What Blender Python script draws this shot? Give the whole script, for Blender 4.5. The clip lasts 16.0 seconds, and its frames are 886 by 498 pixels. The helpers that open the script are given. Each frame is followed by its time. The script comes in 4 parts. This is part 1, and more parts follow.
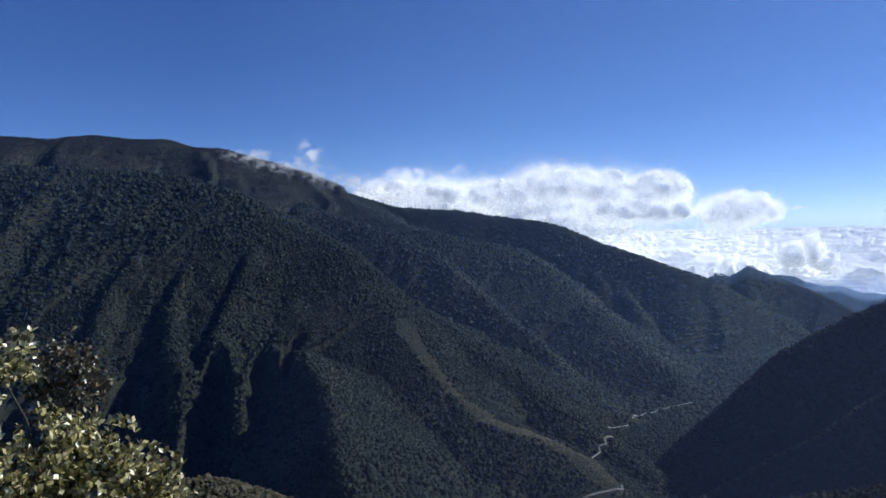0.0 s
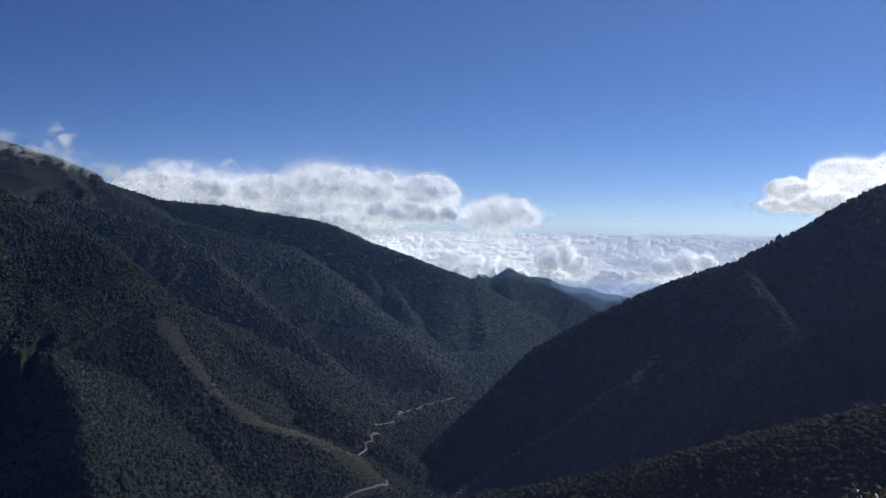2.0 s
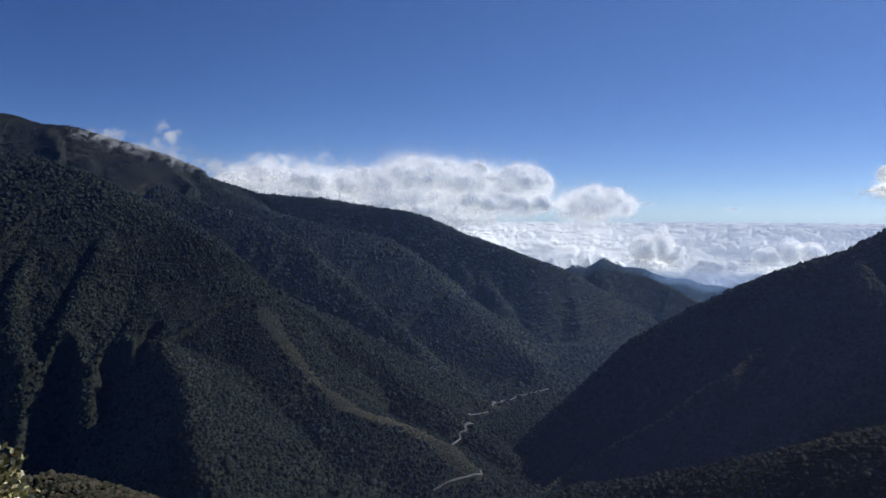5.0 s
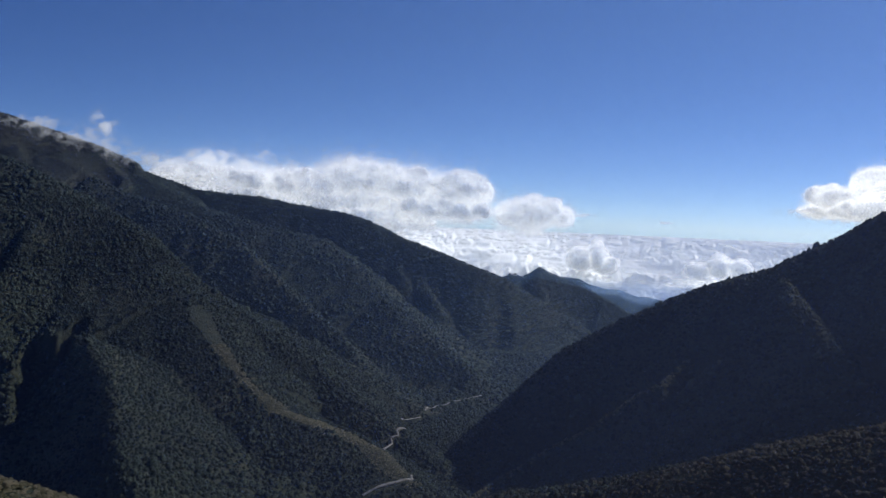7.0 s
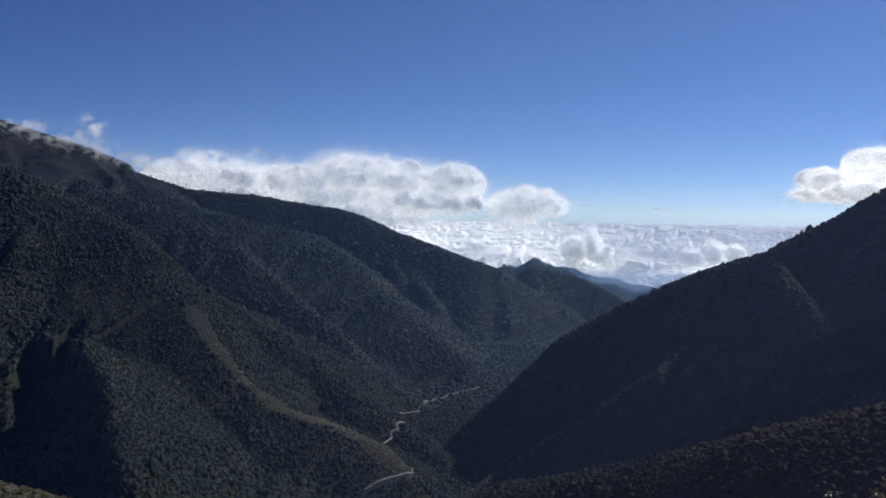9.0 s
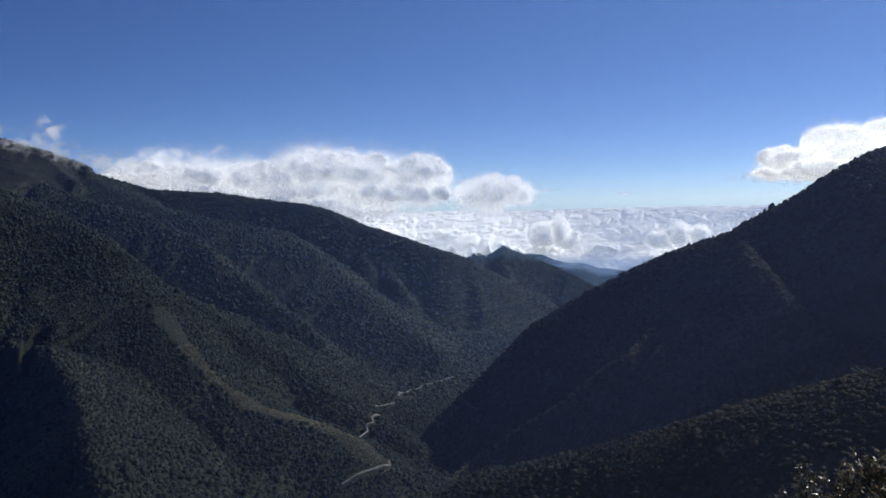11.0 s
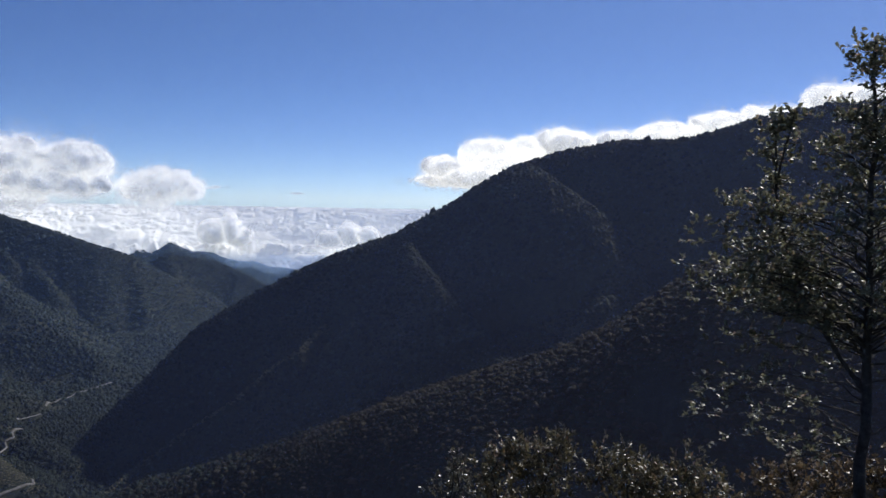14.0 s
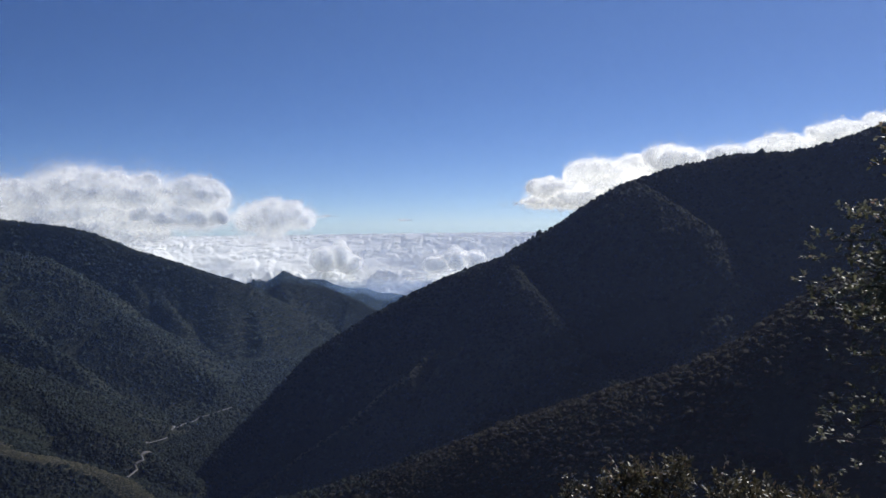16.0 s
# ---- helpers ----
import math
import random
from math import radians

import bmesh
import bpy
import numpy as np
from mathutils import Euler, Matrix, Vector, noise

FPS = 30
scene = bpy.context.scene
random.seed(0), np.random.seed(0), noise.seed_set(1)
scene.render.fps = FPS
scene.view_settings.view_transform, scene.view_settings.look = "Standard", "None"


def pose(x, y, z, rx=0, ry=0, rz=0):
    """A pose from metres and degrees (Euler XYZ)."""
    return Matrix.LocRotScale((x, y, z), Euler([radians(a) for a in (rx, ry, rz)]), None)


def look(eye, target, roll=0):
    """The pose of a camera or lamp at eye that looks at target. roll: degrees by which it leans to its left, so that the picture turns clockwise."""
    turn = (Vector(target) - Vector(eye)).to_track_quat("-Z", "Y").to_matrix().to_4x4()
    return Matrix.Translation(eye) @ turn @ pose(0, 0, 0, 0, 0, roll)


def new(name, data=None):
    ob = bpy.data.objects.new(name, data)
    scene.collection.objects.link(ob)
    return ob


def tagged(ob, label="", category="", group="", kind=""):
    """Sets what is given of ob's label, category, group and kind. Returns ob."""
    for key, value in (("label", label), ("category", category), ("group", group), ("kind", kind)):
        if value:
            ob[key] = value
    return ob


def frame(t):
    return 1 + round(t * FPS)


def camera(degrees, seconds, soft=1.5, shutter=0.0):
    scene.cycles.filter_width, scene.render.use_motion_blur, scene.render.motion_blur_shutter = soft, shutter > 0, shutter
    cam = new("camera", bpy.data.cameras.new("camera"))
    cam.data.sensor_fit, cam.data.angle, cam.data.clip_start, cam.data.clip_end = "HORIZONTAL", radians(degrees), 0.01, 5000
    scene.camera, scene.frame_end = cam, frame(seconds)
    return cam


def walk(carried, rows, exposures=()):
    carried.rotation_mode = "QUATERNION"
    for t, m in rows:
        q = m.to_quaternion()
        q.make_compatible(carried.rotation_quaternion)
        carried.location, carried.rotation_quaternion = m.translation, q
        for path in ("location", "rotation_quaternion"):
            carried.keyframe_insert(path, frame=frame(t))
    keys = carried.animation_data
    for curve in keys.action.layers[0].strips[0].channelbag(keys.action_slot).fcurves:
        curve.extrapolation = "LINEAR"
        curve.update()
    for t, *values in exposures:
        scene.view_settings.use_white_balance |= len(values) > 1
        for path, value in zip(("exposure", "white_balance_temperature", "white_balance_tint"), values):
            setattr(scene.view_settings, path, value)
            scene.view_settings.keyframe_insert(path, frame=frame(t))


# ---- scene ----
# ------------------------------------------------------------------ camera
EYE = 1.6
cam = camera(56.21, 16.0)
# seconds, yaw, pitch, roll of a camera that is held in the hand and turned on the spot
PATH = [
    (0.0, 0.00, -1.70, 1.10),
    (0.5, -7.09, -1.96, 0.60),
    (1.0, -12.77, -1.74, -0.19),
    (1.5, -15.02, -1.84, -0.56),
    (2.0, -15.63, -1.83, -0.72),
    (2.5, -15.12, -1.48, -0.84),
    (3.0, -13.39, -0.81, -1.01),
    (3.5, -10.95, -1.42, -0.92),
    (4.0, -9.12, -2.71, -0.13),
    (6.5, -10.95, -2.09, -1.17),
    (7.0, -13.39, -2.11, -2.38),
    (7.5, -15.31, -1.80, -2.78),
    (8.0, -14.54, -2.03, -1.69),
    (10.5, -14.92, -3.27, 0.53),
    (11.0, -16.10, -3.22, 1.21),
    (11.5, -19.09, -2.70, 0.68),
    (12.0, -23.83, -2.76, -0.23),
    (12.5, -30.05, -3.58, -0.30),
    (13.0, -34.61, -3.93, -0.67),
    (13.5, -36.94, -3.81, -0.95),
    (14.0, -38.37, -3.33, -1.08),
    (14.5, -38.58, -2.33, -0.80),
    (15.0, -37.55, -1.02, -0.12),
    (15.5, -34.76, -0.92, 0.42),
    (16.0, -31.09, -1.73, 0.67),
]
# stops, kelvin and tint of the clip's own camera
LOOK = [(0.0, 0.38, 5850, 9), (0.5, 0.3, 5950, 9), (1.0, 0.06, 6050, 9), (1.4, 0.06, 6100, 9), (3.2, 0.08, 6150, 9), (4.1, 0.0, 6150, 9), (6.5, 0.15, 6200, 9), (8.2, 0.08, 6250, 9),
        (11.0, 0.14, 6300, 9), (14.4, 0.2, 6500, 9), (15.3, 0.03, 6450, 9), (16.0, 0.03, 6450, 9)]
walk(cam, [(t, pose(0, 0, EYE, 90 + pitch, roll, yaw)) for t, yaw, pitch, roll in PATH], LOOK)

# ------------------------------------------------------------------ light
SUN_AZ, SUN_EL = 74.0, 42.0          # degrees to the right of the first view, above the horizon
scene.cycles.transparent_max_bounces = 256
world = bpy.data.worlds.new("sky")
scene.world = world
world.use_nodes = True
wn = world.node_tree
sky = wn.nodes.new("ShaderNodeTexSky")
sky.sky_type = 'NISHITA'
sky.sun_disc = False
sky.sun_elevation, sky.sun_rotation = radians(SUN_EL), radians(SUN_AZ)
sky.altitude, sky.air_density, sky.dust_density, sky.ozone_density = 2600, 0.55, 0.9, 1.5
wn.nodes["Background"].inputs["Strength"].default_value = 0.097
clear = wn.nodes.new("ShaderNodeHueSaturation")      # the thin, dry air of the heights
clear.inputs["Saturation"].default_value, clear.inputs["Hue"].default_value = 1.2, 0.512
wn.links.new(sky.outputs[0], clear.inputs["Color"])
wn.links.new(clear.outputs[0], wn.nodes["Background"].inputs["Color"])
sun = new("sun", bpy.data.lights.new("sun", 'SUN'))
sun.data.energy, sun.data.angle, sun.data.color = 2.85, radians(0.5), (1.0, 0.95, 0.87)
sa, se = radians(SUN_AZ), radians(SUN_EL)
sun.matrix_world = look((math.sin(sa) * math.cos(se) * 900, math.cos(sa) * math.cos(se) * 900, math.sin(se) * 900), (0, 0, 0))

# ------------------------------------------------------------------ noise
def hash2(ix, iy, seed):
    n = (ix.astype(np.int64) * 374761393 + iy.astype(np.int64) * 668265263 + seed * 974634777) & 0xffffffff
    n = ((n ^ (n >> 13)) * 1274126177) & 0xffffffff
    return ((n ^ (n >> 16)) & 0xffffff) / float(0xffffff)


def vnoise(x, y, seed=0):
    """Smooth value noise, -1 to 1."""
    ix, iy = np.floor(x), np.floor(y)
    u, v = x - ix, y - iy
    u, v = u * u * u * (u * (u * 6 - 15) + 10), v * v * v * (v * (v * 6 - 15) + 10)
    a, b = hash2(ix, iy, seed), hash2(ix + 1, iy, seed)
    c, d = hash2(ix, iy + 1, seed), hash2(ix + 1, iy + 1, seed)
    return ((a * (1 - u) + b * u) * (1 - v) + (c * (1 - u) + d * u) * v) * 2 - 1


def fbm(x, y, octaves=4, seed=0, gain=0.5):
    total, amp = 0.0, 1.0
    for k in range(octaves):
        total = total + amp * vnoise(x * 2 ** k + 17.3 * k, y * 2 ** k - 9.1 * k, seed + k)
        amp *= gain
    return total


def billow(x, y, octaves=4, seed=0):
    total, amp = 0.0, 1.0
    for k in range(octaves):
        total = total + amp * (1 - 2 * np.sqrt(vnoise(x * 2 ** k + 5.7 * k, y * 2 ** k + 3.3 * k, seed + k) ** 2 + 0.006))
        amp *= 0.5
    return total


# ------------------------------------------------------------------ mesh helpers
def mesh_from(name, verts, faces, mats, smooth=True):
    """A mesh from arrays: verts n x 3, faces m x 3 or m x 4."""
    me = bpy.data.meshes.new(name)
    verts, faces = np.asarray(verts, np.float32), np.asarray(faces, np.int32)
    k = faces.shape[1]
    me.vertices.add(len(verts))
    me.vertices.foreach_set("co", verts.ravel())
    me.loops.add(faces.size)
    me.loops.foreach_set("vertex_index", faces.ravel())
    me.polygons.add(len(faces))
    me.polygons.foreach_set("loop_start", np.arange(0, faces.size, k, dtype=np.int32))
    me.polygons.foreach_set("use_smooth", np.full(len(faces), smooth))
    me.update(calc_edges=True)
    for m in mats:
        me.materials.append(m)
    return me


def child(name, me, parent, label=""):
    ob = new(name, me)
    ob.parent = parent
    return tagged(ob, label) if label else ob


def place(az, el, d):
    """The point d metres off on the level, at that bearing and height angle from the viewpoint."""
    a = np.radians(az)
    return np.stack([d * np.sin(a), d * np.cos(a), EYE + d * np.tan(np.radians(el))], -1)


# ------------------------------------------------------------------ materials
def material(name):
    m = bpy.data.materials.new(name)
    m.use_nodes = True
    n, l = m.node_tree.nodes, m.node_tree.links
    return m, n, l, n["Principled BSDF"]


def ramp(n, stops):
    r = n.new("ShaderNodeValToRGB")
    while len(r.color_ramp.elements) < len(stops):
        r.color_ramp.elements.new(0.5)
    for e, (p, c) in zip(r.color_ramp.elements, stops):
        e.position, e.color = p, (*c, 1)
    return r


def noise_node(n, l, scale, detail=4, rough=0.55, coord="Object"):
    tc = n.new("ShaderNodeTexCoord")
    t = n.new("ShaderNodeTexNoise")
    t.inputs["Scale"].default_value, t.inputs["Detail"].default_value, t.inputs["Roughness"].default_value = scale, detail, rough
    l.new(tc.outputs[coord], t.inputs["Vector"])
    return t


def mat_ground():
    m, n, l, p = material("mountain_scrub")
    big, fine = noise_node(n, l, 0.006, 6), noise_node(n, l, 0.12, 6, 0.7)
    mix = n.new("ShaderNodeMix")
    mix.inputs[0].default_value = 0.45
    l.new(big.outputs["Fac"], mix.inputs[2]), l.new(fine.outputs["Fac"], mix.inputs[3])
    r = ramp(n, [(0.32, (0.03, 0.038, 0.028)), (0.5, (0.048, 0.056, 0.04)), (0.64, (0.085, 0.083, 0.056))])
    l.new(mix.outputs[0], r.inputs[0]), l.new(r.outputs[0], p.inputs["Base Color"])
    b = n.new("ShaderNodeBump")
    b.inputs["Strength"].default_value, b.inputs["Distance"].default_value = 1.0, 5.0
    l.new(fine.outputs["Fac"], b.inputs["Height"]), l.new(b.outputs[0], p.inputs["Normal"])
    p.inputs["Roughness"].default_value = 0.95
    p.inputs["Specular IOR Level"].default_value = 0.1
    return m


def mat_canopy(name, stops, scale):
    m, n, l, p = material(name)
    geo = n.new("ShaderNodeNewGeometry")
    big = noise_node(n, l, 0.004, 3)
    fine = noise_node(n, l, scale, 3, 0.7)
    a = n.new("ShaderNodeMix")
    a.inputs[0].default_value = 0.5
    l.new(geo.outputs["Random Per Island"], a.inputs[2]), l.new(big.outputs["Fac"], a.inputs[3])
    r = ramp(n, stops)
    l.new(a.outputs[0], r.inputs[0])
    l.new(r.outputs[0], p.inputs["Base Color"])
    b = n.new("ShaderNodeBump")
    b.inputs["Strength"].default_value, b.inputs["Distance"].default_value = 1.0, 2.5
    l.new(fine.outputs["Fac"], b.inputs["Height"]), l.new(b.outputs[0], p.inputs["Normal"])
    p.inputs["Roughness"].default_value = 0.8
    p.inputs["Specular IOR Level"].default_value = 0.2
    return m


def mat_leaf(name, stops, rough=0.3, thin=0.15):
    """Leathery leaves that differ one by one; thin: the share of light that they let through."""
    m, n, l, p = material(name)
    geo, ob = n.new("ShaderNodeNewGeometry"), n.new("ShaderNodeObjectInfo")
    add = n.new("ShaderNodeMath")
    add.operation = 'ADD'
    l.new(geo.outputs["Random Per Island"], add.inputs[0]), l.new(ob.outputs["Random"], add.inputs[1])
    part_of = n.new("ShaderNodeMath")
    part_of.operation = 'FRACT'
    l.new(add.outputs[0], part_of.inputs[0])
    r = ramp(n, stops)
    l.new(part_of.outputs[0], r.inputs[0])
    blotch = noise_node(n, l, 40, 3)
    shade = n.new("ShaderNodeMix")
    shade.data_type, shade.blend_type = 'RGBA', 'MULTIPLY'
    shade.inputs[0].default_value = 0.2
    l.new(r.outputs[0], shade.inputs[6]), l.new(blotch.outputs["Fac"], shade.inputs[7])
    l.new(shade.outputs[2], p.inputs["Base Color"])
    p.inputs["Roughness"].default_value, p.inputs["Specular IOR Level"].default_value = rough, 1.0
    tr = n.new("ShaderNodeBsdfTranslucent")
    l.new(r.outputs[0], tr.inputs["Color"])
    mix = n.new("ShaderNodeMixShader")
    mix.inputs[0].default_value = thin
    l.new(p.outputs[0], mix.inputs[1]), l.new(tr.outputs[0], mix.inputs[2])
    l.new(mix.outputs[0], n["Material Output"].inputs["Surface"])
    return m


def mat_bark():
    m, n, l, p = material("grey_bark")
    t = noise_node(n, l, 14, 6, 0.7)
    r = ramp(n, [(0.35, (0.025, 0.021, 0.018)), (0.6, (0.075, 0.066, 0.057)), (0.78, (0.2, 0.19, 0.17))])
    l.new(t.outputs["Fac"], r.inputs[0]), l.new(r.outputs[0], p.inputs["Base Color"])
    b = n.new("ShaderNodeBump")
    b.inputs["Distance"].default_value = 0.02
    l.new(t.outputs["Fac"], b.inputs["Height"]), l.new(b.outputs[0], p.inputs["Normal"])
    p.inputs["Roughness"].default_value = 0.85
    return m


def mat_road():
    m, n, l, p = material("pale_gravel")
    t = noise_node(n, l, 0.15, 5)
    r = ramp(n, [(0.35, (0.15, 0.14, 0.12)), (0.65, (0.3, 0.285, 0.26))])
    l.new(t.outputs["Fac"], r.inputs[0]), l.new(r.outputs[0], p.inputs["Base Color"])
    p.inputs["Roughness"].default_value = 0.95
    return m


def mat_cloud(name, depth, glow):
    """The body of a cloud: white droplets in which light wanders for about depth metres."""
    m, n, l, p = material(name)
    grain = noise_node(n, l, 0.02, 5, 0.6)
    r = ramp(n, [(0.3, (0.93, 0.93, 0.94)), (0.65, (0.985, 0.985, 0.98))])
    l.new(grain.outputs["Fac"], r.inputs[0]), l.new(r.outputs[0], p.inputs["Base Color"])
    p.inputs["Roughness"].default_value, p.inputs["Specular IOR Level"].default_value = 1.0, 0.0
    p.inputs["Subsurface Weight"].default_value = 1.0
    p.inputs["Subsurface Radius"].default_value = (1.0, 1.0, 1.0)
    p.inputs["Subsurface Scale"].default_value = depth
    p.inputs["Emission Color"].default_value, p.inputs["Emission Strength"].default_value = (1.0, 0.98, 0.93, 1), glow   # emission added in place of light scattered inside the cloud
    return m


def mat_cloud_sea():
    """The low clouds far below: diffuse white, with emission added in place of scattered light."""
    m, n, l, p = material("cloud_sea_white")
    grain = noise_node(n, l, 0.015, 5, 0.6)
    r = ramp(n, [(0.3, (0.9, 0.91, 0.93)), (0.65, (0.98, 0.98, 0.97))])
    l.new(grain.outputs["Fac"], r.inputs[0]), l.new(r.outputs[0], p.inputs["Base Color"])
    p.inputs["Roughness"].default_value, p.inputs["Specular IOR Level"].default_value = 1.0, 0.0
    p.inputs["Emission Color"].default_value, p.inputs["Emission Strength"].default_value = (1.0, 0.99, 0.93, 1), 0.21
    return m


def mat_vapour(name, cover, white, back, glow):
    """Specks of vapour, lit from both sides; cover: the share of light that a speck stops; glow: emission added to
    brighten them.
    """
    m, n, l, p = material(name)
    n.remove(p)
    d, t = n.new("ShaderNodeBsdfDiffuse"), n.new("ShaderNodeBsdfTranslucent")
    d.inputs["Color"].default_value = (white, white, white, 1)
    t.inputs["Color"].default_value = (back, back, back * 0.99, 1)
    both = n.new("ShaderNodeAddShader")
    l.new(d.outputs[0], both.inputs[0]), l.new(t.outputs[0], both.inputs[1])
    added_glow, lit = n.new("ShaderNodeEmission"), n.new("ShaderNodeAddShader")
    added_glow.inputs["Color"].default_value, added_glow.inputs["Strength"].default_value = (1.0, 0.98, 0.93, 1), glow
    l.new(both.outputs[0], lit.inputs[0]), l.new(added_glow.outputs[0], lit.inputs[1])
    tr, veil = n.new("ShaderNodeBsdfTransparent"), n.new("ShaderNodeMixShader")
    veil.inputs[0].default_value = cover
    l.new(tr.outputs[0], veil.inputs[1]), l.new(lit.outputs[0], veil.inputs[2])
    l.new(veil.outputs[0], n["Material Output"].inputs["Surface"])
    return m


GROUND = mat_ground()
CANOPY = mat_canopy("forest_crowns", [(0.2, (0.009, 0.016, 0.014)), (0.5, (0.022, 0.035, 0.027)), (0.8, (0.062, 0.079, 0.055))], 1.1)
SCRUB = mat_canopy("brownish_scrub", [(0.25, (0.03, 0.03, 0.021)), (0.5, (0.05, 0.047, 0.032)), (0.75, (0.088, 0.076, 0.052))], 1.0)
HEATH = mat_canopy("high_heath", [(0.25, (0.028, 0.034, 0.03)), (0.5, (0.044, 0.047, 0.042)), (0.75, (0.072, 0.068, 0.058))], 1.0)
TUSSOCK_AND_LIT_CREST = mat_canopy("pale_tussock_and_lit_crest", [(0.25, (0.1, 0.1, 0.055)), (0.5, (0.15, 0.142, 0.08)), (0.75, (0.22, 0.195, 0.12))], 1.5)
DRY = mat_canopy("dry_bank_scrub", [(0.25, (0.16, 0.15, 0.085)), (0.5, (0.27, 0.24, 0.15)), (0.75, (0.4, 0.35, 0.25))], 6.0)
BARK, ROAD = mat_bark(), mat_road()
CLOUD = mat_cloud("cloud_white", 25.0, 0.19)
SEA = mat_cloud_sea()
# copies with extra emission that stands in for backlight from the sun
BACKLIT_CLOUD = mat_cloud("backlit_cloud_white", 40.0, 0.25)
BACKLIT_VAPOUR = mat_vapour("backlit_cloud_vapour", 0.16, 0.5, 0.45, 0.3)
VAPOUR = mat_vapour("cloud_vapour", 0.16, 0.5, 0.45, 0.17)
HAZE_SPECK = mat_vapour("thin_vapour", 0.06, 0.5, 0.45, 0.25)

